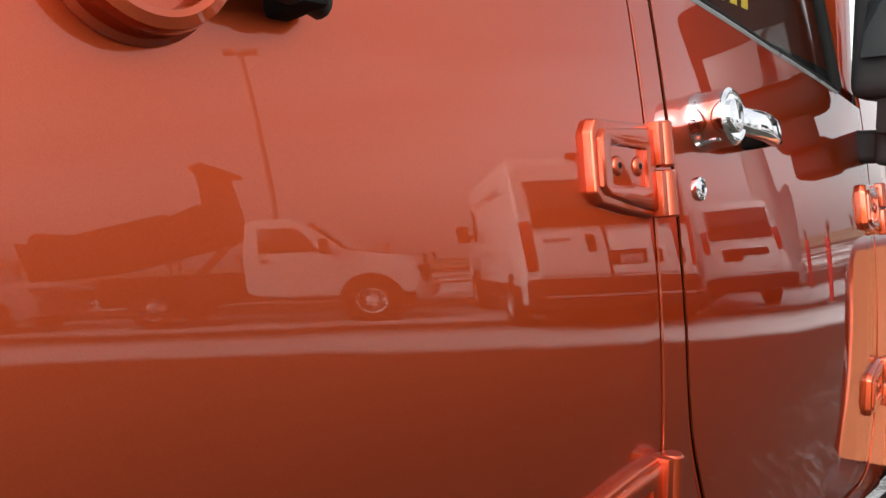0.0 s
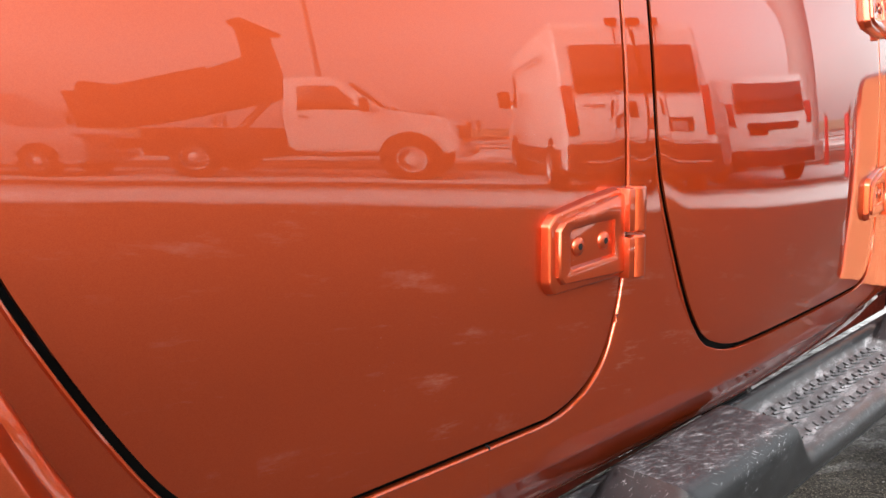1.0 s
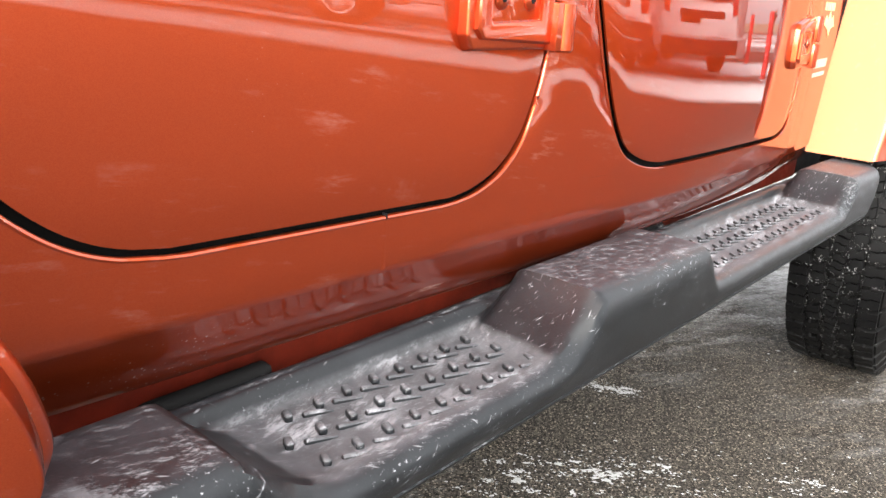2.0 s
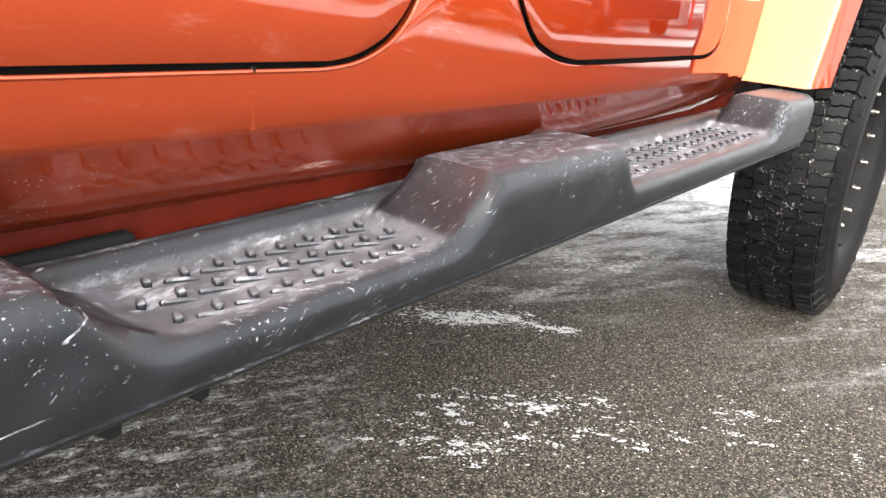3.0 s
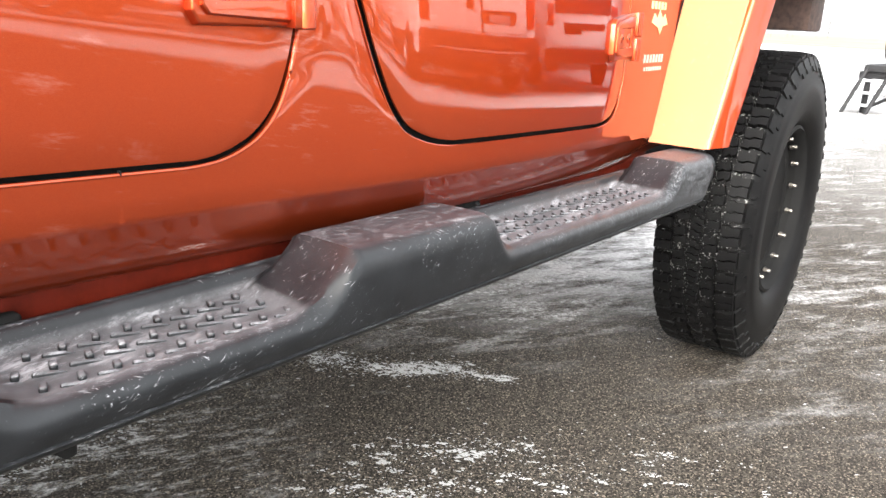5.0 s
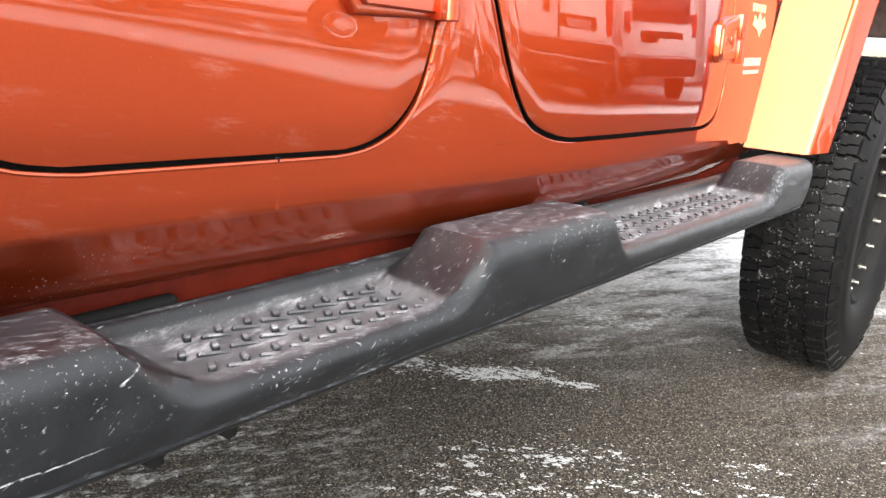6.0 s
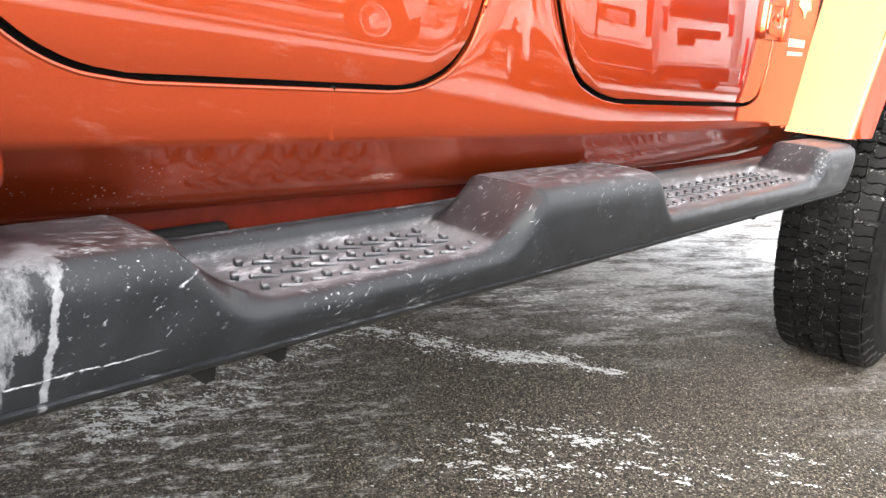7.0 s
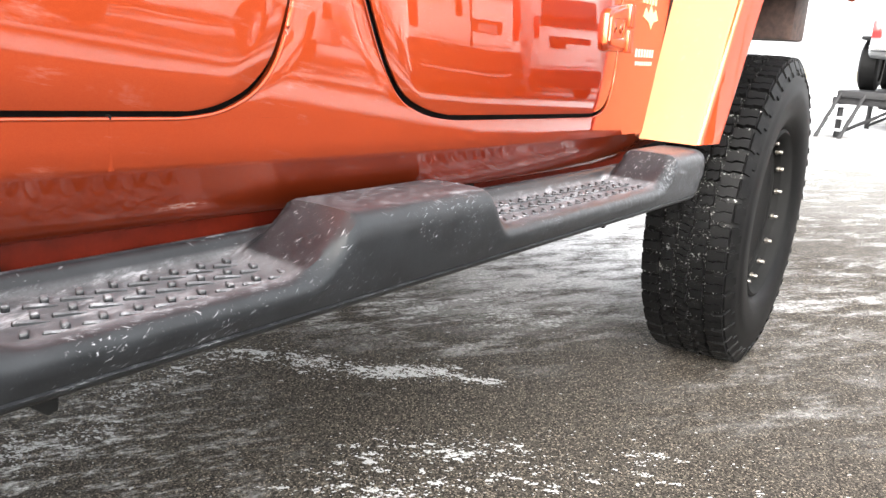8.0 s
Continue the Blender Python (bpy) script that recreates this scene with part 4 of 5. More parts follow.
def wheel(m, parent, blocks=True):
    """Axle along y, outer face towards -y."""
    prof = [(0.214, 0.070), (0.222, 0.090), (0.26, 0.108), (0.31, 0.116), (0.352, 0.114), (0.376, 0.108), (0.392, 0.101), (0.3975, 0.088), (0.399, 0.04), (0.399, -0.04), (0.3975, -0.088), (0.392, -0.101), (0.376, -0.110), (0.352, -0.117), (0.335, -0.1185), (0.331, -0.1205), (0.31, -0.1215), (0.27, -0.119), (0.240, -0.106), (0.222, -0.086), (0.214, -0.06)]
    w = part("wheel", lathe([(0.0, 0.045), (0.05, 0.045), (0.15, 0.03), (0.176, 0.02), (0.186, -0.05), (0.190, -0.08), (0.200, 0.10), (0.15, 0.05), (0.0, 0.05)], "y", (0, 0, 0), 40), SEAL, parent)
    w.matrix_basis = m
    tyre = part("tyre", lathe(prof, "y", (0, 0, 0), 96), RUBBER, w)
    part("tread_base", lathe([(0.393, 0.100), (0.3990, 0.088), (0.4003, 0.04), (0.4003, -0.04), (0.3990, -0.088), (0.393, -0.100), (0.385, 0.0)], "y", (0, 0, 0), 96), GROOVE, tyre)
    part("rim", lathe([(0.160, -0.02), (0.166, -0.060), (0.200, -0.064), (0.206, -0.092), (0.218, -0.104), (0.226, -0.100), (0.222, -0.082), (0.208, -0.060), (0.202, -0.01)], "y", (0, 0, 0), 64), SEAL, w)
    for i in range(16):
        a = 2 * math.pi * (i + 0.5) / 16
        bolt = lathe([(0.0, -0.142), (0.004, -0.142), (0.005, -0.140), (0.005, -0.131), (0.008, -0.130), (0.008, -0.124), (0.0, -0.120)], "y", (0.188 * math.cos(a), 0.054, 0.188 * math.sin(a)), 10)
        part("rim_bolt", bolt, STEEL, w)
    for i in range(8):
        a = 2 * math.pi * i / 8
        spoke = box(0.05, 0.182, 0.0, 0.035, -0.022, 0.022, 0.008)
        bmesh.ops.transform(spoke, matrix=Matrix.Rotation(a, 4, "Y"), verts=spoke.verts)
        part("spoke", spoke, BLACK, w)
    if blocks:
        n = 44
        rows = (("shoulder", -0.0765, 0.0, 0, 0.3985), ("middle", -0.0365, 0.52, 12, 0.3998), ("centre", 0.0, 0.15, -10, 0.4002), ("middle", 0.0365, 0.70, 192, 0.3998), ("shoulder", 0.0765, 0.35, 180, 0.3985))
        for i in range(n):
            for kind, y, da, turn, rr in rows:
                a = 2 * math.pi * (i + da) / n
                o = new("tread_block", TREAD[kind])
                o.parent = tyre
                tilt = math.copysign(4, y) if kind == "shoulder" else 0
                o.matrix_basis = Matrix.Rotation(a, 4, "Y") @ Matrix.Translation((rr, y, 0)) @ Matrix.Rotation(radians(-90 + tilt), 4, "Z") @ Matrix.Rotation(radians(turn + random.uniform(-2, 2)), 4, "Y")
            # lugs that run down over the shoulder
            lug = new("tread_block", TREAD["side"])
            lug.parent = tyre
            lug.matrix_basis = Matrix.Rotation(2 * math.pi * i / n, 4, "Y") @ Matrix.Translation((0.381, -0.1045, 0)) @ Matrix.Rotation(radians(-90 - 66), 4, "Z") @ Matrix.Diagonal((1, 1, 1 if i % 2 else -1, 1))
    return w


# ---- moulded step ----
def step_top(x):
    """0 in the sunk treads, 1 on the three raised pads."""
    def ramp(t):
        t = max(0.0, min(1.0, t))
        return t ** 1.7 if t < 0.9 else 0.836 + 0.164 * math.sin((t - 0.9) / 0.1 * math.pi / 2)
    k = ramp((-0.112 - x) / 0.088)
    k = max(k, min(ramp((x - 0.118) / 0.092), ramp((0.512 - x) / 0.065)))
    return max(k, ramp((x - 1.005) / 0.085))


def step_z(x):
    return -0.008 * x


def step_mesh():
    rings = []
    n = 300
    x0, x1 = -0.62, 1.335
    for i in range(n + 1):
        x = x0 + (x1 - x0) * i / n
        k = step_top(x)
        e = smooth01((x - 1.22) / 0.115)                     # the front end tapers up and in
        ko = smooth01((k - 0.06) / 0.94)
        L = lambda a, c, kk=None: a + (c - a) * (k if kk is None else kk)
        sec = [(0.047, 0.540), (0.010, 0.528), (-0.040, 0.522), (-0.066, 0.522), (-0.080, 0.5265), (-0.0862, 0.5320), (-0.0868, 0.5345), (-0.0830, 0.5352), (-0.0830, 0.5368), (-0.0885, 0.5385), (-0.0895, 0.541), (-0.0945, L(0.550, 0.570)), (-0.0965, L(0.558, 0.596, ko)), (-0.0955, L(0.5640, 0.609, ko)), (-0.0915, L(0.5692, 0.618, ko)),
               (-0.084, L(0.5720, 0.6235)), (-0.078, L(0.5728, 0.6255)), (-0.073, L(0.5722, 0.6262)), (-0.068, L(0.5702, 0.6265)), (-0.040, L(0.5690, 0.627)), (-0.010, L(0.5690, 0.6265)), (0.002, L(0.5690, 0.6255)), (0.010, L(0.5692, 0.6210)), (0.014, L(0.5695, 0.6130)), (0.018, L(0.5705, 0.603)),
               (0.023, L(0.5745, 0.5965)), (0.028, L(0.584, 0.5945)), (0.031, L(0.5885, 0.5935)), (0.036, L(0.5905, 0.5925)), (0.043, L(0.589, 0.5895)), (0.049, L(0.583, 0.583)), (0.051, L(0.565, 0.565))]
        ring = []
        for y, z in sec:
            yy = y + 0.030 * e * (1 if y < 0.0 else 0)
            zz = z + (0.045 * e if z < 0.56 else -0.012 * e * e)
            ring.append((x, yy, zz + step_z(x)))
        rings.append(ring)
    b = loft(rings)
    return b


step = part("side_step", step_mesh(), STEP, car, "black moulded plastic side step with salt marks")
STUD = mesh_of("tread_stud", box(-0.0034, 0.0034, -0.0062, 0.0062, -0.002, 0.0054, 0.0026, 3), STEP)
DASH = mesh_of("tread_bar", loft([[(x, w * c, -0.002 + (h + 0.002) * k) for c, k in ((-1.0, 0.0), (-0.8, 0.75), (-0.35, 1.0), (0.35, 1.0), (0.8, 0.75), (1.0, 0.0))] for x, w, h in ((-0.0125, 0.0022, 0.0015), (-0.0115, 0.0034, 0.0030), (-0.0085, 0.0037, 0.0036), (-0.0050, 0.0034, 0.0030), (0.0040, 0.0031, 0.0024), (0.0120, 0.0022, 0.0012), (0.0135, 0.0014, 0.0))]), STEP)
for starts, x_end, pitch in (((-0.0885, -0.1120, -0.1065), 0.141, 0.0304), ((0.528, 0.535, 0.5415), 1.006, 0.0272)):
    k = pitch / 0.0304
    for x0, y in zip(starts, (0.0060, -0.0245, -0.0580)):
        for i in range(int((x_end - x0) / pitch) + 1):
            x = x0 + pitch * i
            z = 0.5690 + step_z(x)
            st = new("tread_stud", STUD)
            st.parent = step
            st.matrix_basis = pose(x, y + random.uniform(-0.0006, 0.0006), z, 0, 0, (-24 if k > 0.95 else -38) + random.uniform(-4, 4)) @ Matrix.Diagonal((1, 1, 1, 1) if k > 0.95 else (0.62, 1.0, 0.74, 1))
            ba = new("tread_bar", DASH)
            ba.parent = step
            ba.matrix_basis = pose(x + pitch * 0.5 + 0.007, y - 0.0090, z, 0, 0, -20 + random.uniform(-4, 4)) @ Matrix.Scale(k, 4)
for x in (-0.165, -0.100, 0.86):
    part("step_clip", prism([(x - 0.022, 0.530), (x + 0.016, 0.527), (x + 0.014, 0.507), (x + 0.006, 0.505)], -0.06, -0.03, 0.001), SEAL, step)
for x, half in ((-0.125, 0.056), (0.56, 0.062)):
    part("step_bracket", box(x - half, x + half, 0.046, 0.062, 0.571, 0.595, 0.007, 3), SEAL, step)
    part("bracket_bolt", lathe([(0.0, 0.041), (0.005, 0.041), (0.006, 0.043), (0.006, 0.048)], "y", (x + half - 0.014, 0, 0.584), 8), BLACK, step)

wheel(pose(WX, 0.005, WZ, 0, 0, 2.2), car)
wheel(pose(RWX, 0.034, WZ), car, False)
wheel(pose(WX, 1.55, WZ, 0, 0, 180), car, False)
wheel(pose(RWX, 1.55, WZ, 0, 0, 180), car, False)

# ---- the lot that the paint mirrors: rows of parked vehicles behind the camera ----
def car_wheel(parent, x, y, r, w, hub):
    side = 1 if y > 0 else -1
    t = part("wheel", lathe([(0.0, -w / 2 + 0.03), (r * 0.62, -w / 2 + 0.03), (r * 0.66, -w / 2), (r * 0.9, -w / 2), (r, -w / 2 + 0.03), (r, w / 2 - 0.03), (r * 0.9, w / 2), (r * 0.66, w / 2), (r * 0.62, w / 2 - 0.03), (0.0, w / 2 - 0.03)], "y", (0, 0, 0), 32), RUBBER, parent)
    t.matrix_basis = pose(x, y, r)
    d = lathe([(0.0, side * (w / 2 - 0.015)), (r * 0.2, side * (w / 2 - 0.015)), (r * 0.3, side * (w / 2 - 0.04)), (r * 0.52, side * (w / 2 - 0.035)), (r * 0.6, side * (w / 2 + 0.002)), (r * 0.62, side * (w / 2 - 0.03))], "y", (0, 0, 0), 28)
    part("rim", d, hub, t)
    return t


def shell(outline, width, tuck, z_tuck, bevel, arches=()):
    """A car body from its side outline (x, z), drawn in by tuck above the height z_tuck."""
    b = prism(outline, -width / 2, width / 2, 0.0)
    for v in b.verts:
        if v.co.z > z_tuck:
            v.co.y *= 1 - tuck * (v.co.z - z_tuck)
    bmesh.ops.bevel(b, geom=b.edges[:], offset=bevel, segments=3, profile=0.6, affect="EDGES")
    return b


def arch_pad(parent, x, r, half, mat):
    """Black disc on the body side, standing in for a wheel arch's shade."""
    for s in (-1, 1):
        part("arch_shade", lathe([(0.0, s * (half + 0.004)), (r, s * (half + 0.004)), (r, s * (half - 0.10)), (0.0, s * (half - 0.10))], "y", (x, 0, r * 0.86), 28), mat, parent)


def high_van(m):
    van = thing("delivery_van", "white high-roof delivery van with dark rear windows", "van", m=m)
    o = [(-2.75, 0.42), (-2.78, 0.75), (-2.74, 1.5), (-2.62, 2.45), (-2.50, 2.55), (1.35, 2.50), (1.60, 2.36), (2.30, 1.45), (2.85, 1.18), (3.0, 0.95), (3.02, 0.45), (2.8, 0.34), (-2.6, 0.36)]
    part("body", shell(o, 2.02, 0.045, 0.9, 0.07), WHITE, van)
    for y0, y1 in ((-0.80, -0.03), (0.03, 0.80)):
        part("rear_window", prism([(y0, 1.50), (y1, 1.50), (y1 * 0.985, 2.18), (y0 * 0.985, 2.18)], -2.80, -2.62, 0.02, plane="yz"), DARKGLASS, van)
        part("rear_door", box(-2.812, -2.74, y0 - 0.02, y1 + 0.02, 0.80, 1.42, 0.02), WHITE, van)
    part("door_handle", box(-2.845, -2.80, -0.24, -0.14, 1.14, 1.38, 0.02), BLACK, van)
    part("badge_strip", box(-2.83, -2.80, -0.72, -0.42, 1.30, 1.34, 0.006), GALV, van)
    part("plate_bar", box(-2.84, -2.80, 0.02, 0.62, 0.94, 1.14, 0.03), BLACK, van)
    part("plate_bar", box(-2.85, -2.835, 0.12, 0.52, 0.95, 1.08, 0.004), GALV, van)
    part("door_gap", box(-2.82, -2.75, -0.010, 0.010, 0.60, 2.40), SEAL, van)
    for s in (-1, 1):
        part("tail_light", box(-2.80, -2.62, s * 0.90 - 0.065, s * 0.90 + 0.065, 0.88, 1.60, 0.025), REDLENS, van)
    part("rear_bumper", box(-2.92, -2.68, -0.99, 0.99, 0.34, 0.76, 0.06, 3), BLACK, van)
    part("underbody", box(-2.60, 2.40, -0.80, 0.80, 0.20, 0.40, 0.04), SEAL, van)
    part("bumper_step", box(-2.95, -2.90, -0.80, 0.80, 0.50, 0.53, 0.008), GALV, van)
    part("side_window", prism([(1.25, 1.40), (2.12, 1.46), (1.56, 2.06), (1.25, 2.06)], -0.985, 0.985, 0.01), DARKGLASS, van)
    part("side_moulding", box(-2.4, 2.3, -1.022, 1.022, 0.40, 0.66, 0.02), BLACK, van)
    part("windscreen", prism([(1.66, 2.24), (2.26, 1.46), (2.30, 1.50), (1.72, 2.28)], -0.80, 0.80, 0.005), DARKGLASS, van)
    for s in (-1, 1):
        mir = part("wing_mirror", box(1.72, 1.86, s * 1.14 - 0.11, s * 1.14 + 0.11, 1.42, 1.78, 0.04, 3), BLACK, van)
        part("mirror_arm", box(1.75, 1.82, s * 1.0 - 0.04, s * 1.0 + 0.04, 1.50, 1.58, 0.01), BLACK, mir)
        part("sill_marker", box(-1.9, 1.2, s * 1.012 - 0.004, s * 1.012 + 0.004, 2.10, 2.14, 0.002), GREYP, van)
    for x in (-1.75, 2.0):
        arch_pad(van, x, 0.45, 1.005, SEAL)
        for s in (-1, 1):
            car_wheel(van, x, s * 0.945, 0.36, 0.24, GALV)
    part("roof_lamp", box(-2.70, -2.55, -0.16, 0.16, 2.50, 2.58, 0.02), BLACK, van)
    return van


def small_van(m):
    van = thing("compact_van", "white compact cargo van with dark rear glass", "van", m=m)
    o = [(-2.05, 0.40), (-2.10, 0.70), (-2.06, 1.2), (-1.90, 1.76), (-1.80, 1.84), (0.55, 1.84), (0.80, 1.76), (1.45, 1.20), (2.05, 1.02), (2.20, 0.75), (2.20, 0.40), (2.0, 0.30), (-1.9, 0.30)]
    part("body", shell(o, 1.80, 0.07, 0.95, 0.06), WHITE, van)
    part("rear_window", prism([(-0.70, 1.20), (0.70, 1.20), (0.66, 1.70), (-0.66, 1.70)], -2.10, -1.95, 0.02, plane="yz"), DARKGLASS, van)
    for y in (-0.30, 0.24):
        part("head_rest", box(-1.90, -1.84, y - 0.10, y + 0.10, 1.30, 1.56, 0.03), GALV, van)
    part("tailgate", box(-2.125, -2.03, -0.74, 0.74, 0.62, 1.14, 0.03), WHITE, van)
    part("handle_recess", box(-2.14, -2.11, -0.52, 0.52, 0.92, 1.04, 0.02), BLACK, van)
    part("plate_bar", box(-2.145, -2.13, -0.50, -0.10, 0.84, 0.96, 0.008), SEAL, van)
    part("badge_strip", box(-2.135, -2.12, 0.42, 0.66, 0.68, 0.71, 0.004), GALV, van)
    for s in (-1, 1):
        part("tail_light", box(-2.10, -1.93, s * 0.80 - 0.06, s * 0.80 + 0.06, 0.98, 1.36, 0.02), REDLENS, van)
        part("side_glass", box(0.1, 0.9, s * 0.865 - 0.015, s * 0.865 + 0.015, 1.16, 1.58, 0.01), DARKGLASS, van)
        mir = part("wing_mirror", box(0.92, 1.04, s * 1.0 - 0.09, s * 1.0 + 0.09, 1.14, 1.36, 0.03), BLACK, van)
        part("mirror_arm", box(0.95, 1.01, s * 0.90 - 0.03, s * 0.90 + 0.03, 1.18, 1.24, 0.01), BLACK, mir)
    part("rear_bumper", box(-2.22, -2.0, -0.88, 0.88, 0.34, 0.58, 0.04, 3), BLACK, van)
    for x in (-1.35, 1.45):
        arch_pad(van, x, 0.40, 0.895, SEAL)
        for s in (-1, 1):
            car_wheel(van, x, s * 0.845, 0.32, 0.21, GALV)
    return van


def dump_truck(m):
    tr = thing("dump_truck", "white crew truck with a raised black tipper bed", "truck", m=m)
    cab = [(0.62, 0.62), (0.60, 1.20), (0.70, 1.96), (0.88, 2.03), (1.40, 2.00), (1.62, 1.90), (2.18, 1.36), (3.05, 1.22), (3.24, 1.05), (3.30, 0.62), (3.05, 0.52), (0.8, 0.52)]
    part("cab", shell(cab, 1.98, 0.10, 1.25, 0.07), WHITE, tr)
    for s in (-1, 1):
        part("side_window", prism([(0.86, 1.36), (1.90, 1.36), (1.48, 1.82), (0.90, 1.84)], s * 0.90, s * 0.965, 0.01), DARKGLASS, tr)
        part("door_handle", box(0.86, 1.02, s * 1.0 - 0.012, s * 1.0 + 0.012, 1.20, 1.24, 0.005), BLACK, tr)
        mir = part("wing_mirror", box(1.86, 1.98, s * 1.16 - 0.10, s * 1.16 + 0.10, 1.30, 1.58, 0.03), BLACK, tr)
        part("mirror_arm", box(1.90, 1.95, s * 1.03 - 0.05, s * 1.03 + 0.05, 1.36, 1.42, 0.01), BLACK, mir)
        part("sill_bar", tube([(0.5, s * 0.96, 0.48), (2.3, s * 0.96, 0.48)], 0.035, 10), BLACK, tr)
        part("frame_rail", box(-2.4, 3.0, s * 0.42 - 0.05, s * 0.42 + 0.05, 0.58, 0.78, 0.01), SEAL, tr)
        part("mud_flap", box(-1.12, -1.09, s * 0.80 - 0.28, s * 0.80 + 0.28, 0.22, 0.80, 0.005), SEAL, tr)
    part("windscreen", prism([(1.66, 1.86), (2.14, 1.40), (2.18, 1.44), (1.72, 1.90)], -0.82, 0.82, 0.005), DARKGLASS, tr)
    part("grille", box(3.24, 3.33, -0.70, 0.70, 0.72, 1.05, 0.02), BLACK, tr)
    part("front_bumper", box(3.20, 3.45, -0.98, 0.98, 0.45, 0.68, 0.04, 3), GALV, tr)
    # raised bed: hinged at its rear end
    bed = part("tipper_bed", prism([(0.0, 0.0), (0.35, -0.14), (2.60, -0.10), (2.95, 0.02), (2.95, 0.10), (0.0, 0.10)], -0.96, 0.96, 0.01), BLACK, tr)
    bed.matrix_basis = pose(-2.62, 0, 1.12, 0, -12.5, 0)
    for s in (-1, 1):
        part("bed_side", prism([(0.0, 0.08), (2.92, 0.08), (2.92, 0.62), (2.30, 0.52), (0.0, 0.52)], s * 0.97, s * 1.03, 0.01), BLACK, bed)
        part("bed_rail", tube([(0.0, s * 1.0, 0.54), (2.35, s * 1.0, 0.55)], 0.05, 8), BLACK, bed)
        for k in range(6):
            part("bed_rib", box(0.15 + 0.50 * k, 0.23 + 0.50 * k, s * 1.05 - 0.03, s * 1.05 + 0.03, 0.06, 0.52, 0.008), BLACK, bed)
    part("headboard", prism([(2.76, 0.30), (2.98, 0.08), (3.04, 0.60), (3.10, 1.34), (3.00, 1.34), (2.93, 0.80)], -0.80, 0.80, 0.01), BLACK, bed)
    part("cab_shield", prism([(2.92, 1.28), (3.28, 1.19), (3.30, 1.27), (3.16, 1.40), (2.92, 1.38)], -0.80, 0.80, 0.01), BLACK, bed)
    part("tarp_roll", lathe([(0.0, -1.05), (0.15, -1.05), (0.15, 1.05), (0.0, 1.05)], "y", (0.30, 0, 0.62), 16), BLACK, bed)
    part("tailgate", box(-0.10, -0.02, -1.02, 1.02, -0.10, 0.66, 0.01), BLACK, bed)
    part("subframe", box(-1.75, 0.45, -0.86, 0.86, 0.42, 1.00, 0.03), SEAL, tr)
    part("lift_ram", tube([(-0.6, 0, 0.75), (0.1, 0, 1.55)], 0.07, 12), GALV, tr)
    part("tool_box", box(-0.35, 0.30, -0.98, -0.50, 0.55, 0.95, 0.03), BLACK, tr)
    part("tool_box", box(-0.35, 0.30, 0.50, 0.98, 0.55, 0.95, 0.03), BLACK, tr)
    arch_pad(tr, 2.52, 0.50, 0.988, SEAL)
    for x in (-0.85, 2.52):
        for s in (-1, 1):
            car_wheel(tr, x, s * 0.925, 0.40, 0.27, WHITE if x > 0 else GALV)
    return tr


def sedan(m, paint, label, tall=0.0):
    c = thing("parked_car", label, "car", "cars parked far off in the lot", m=m)
    o = [(-2.25, 0.35), (-2.30, 0.75), (-2.15, 1.0), (-1.55, 1.05 + tall * 0.5), (-1.0, 1.42 + tall), (0.30, 1.44 + tall), (1.05, 1.03), (2.05, 0.90), (2.25, 0.70), (2.25, 0.35), (2.0, 0.25), (-2.1, 0.25)]
    part("body", shell(o, 1.80, 0.25, 0.95, 0.06), paint, c)
    part("side_window", prism([(-1.25, 1.06), (0.85, 1.05), (0.25, 1.36 + tall), (-0.92, 1.35 + tall)], -0.85, 0.85, 0.01), DARKGLASS, c)
    for x in (-1.40, 1.40):
        arch_pad(c, x, 0.38, 0.895, SEAL)
        for s in (-1, 1):
            car_wheel(c, x, s * 0.845, 0.33, 0.21, GALV)
    for s in (-1, 1):
        part("tail_light", box(-2.33, -2.2, s * 0.70 - 0.15, s * 0.70 + 0.15, 0.74, 0.90, 0.02), REDLENS, c)
    return c


# places: the rows run along (0.69, 0.72)
dump_truck(pose(6.72, -11.14, 0, 0, 0, 49.8))
high_van(pose(9.5, -6.5, 0, 0, 0, -47))
small_van(pose(11.78, -5.18, 0, 0, 0, -48))
sedan(pose(3.55, -14.85, 0, 0, 0, 50), GREYP, "grey parked estate car with dark side windows", 0.35)
sedan(pose(17.5, -21.0, 0, 0, 0, 40), GREYP, "grey parked car with dark windows")


def light_pole(m):
    p = thing("light_pole", "tall grey lamp post with a flat twin head", "lamp post", m=m)
    part("shaft", lathe([(0.0, 0.0), (0.20, 0.0), (0.17, 0.6), (0.11, 10.5), (0.0, 10.5)], "z", (0, 0, 0), 16), GREYP, p)
    part("concrete_base", lathe([(0.0, 0.0), (0.32, 0.0), (0.30, 0.7), (0.0, 0.72)], "z", (0, 0, 0), 24), CONCRETE, p)
    for s in (-1, 1):
        part("lamp_head", box(s * 0.36 - 0.27, s * 0.36 + 0.27, -0.24, 0.24, 10.43, 10.62, 0.04), GREYP, p)
    return p


light_pole(pose(16.15, -22.45, 0, 0, 0, 40))


def column(m):
    c = thing("canopy_column", "pale grey clad column on a wider foot", "column", m=m)
    part("shaft", lathe([(0.0, 0.5), (0.42, 0.5), (0.42, 7.5), (0.0, 7.5)], "z", (0, 0, 0), 32), CONCRETE, c)
    part("foot", lathe([(0.0, 0.0), (0.55, 0.0), (0.55, 0.46), (0.48, 0.5), (0.0, 0.5)], "z", (0, 0, 0), 32), CONCRETE, c)
    return c


column(pose(17.0, -4.95, 0))


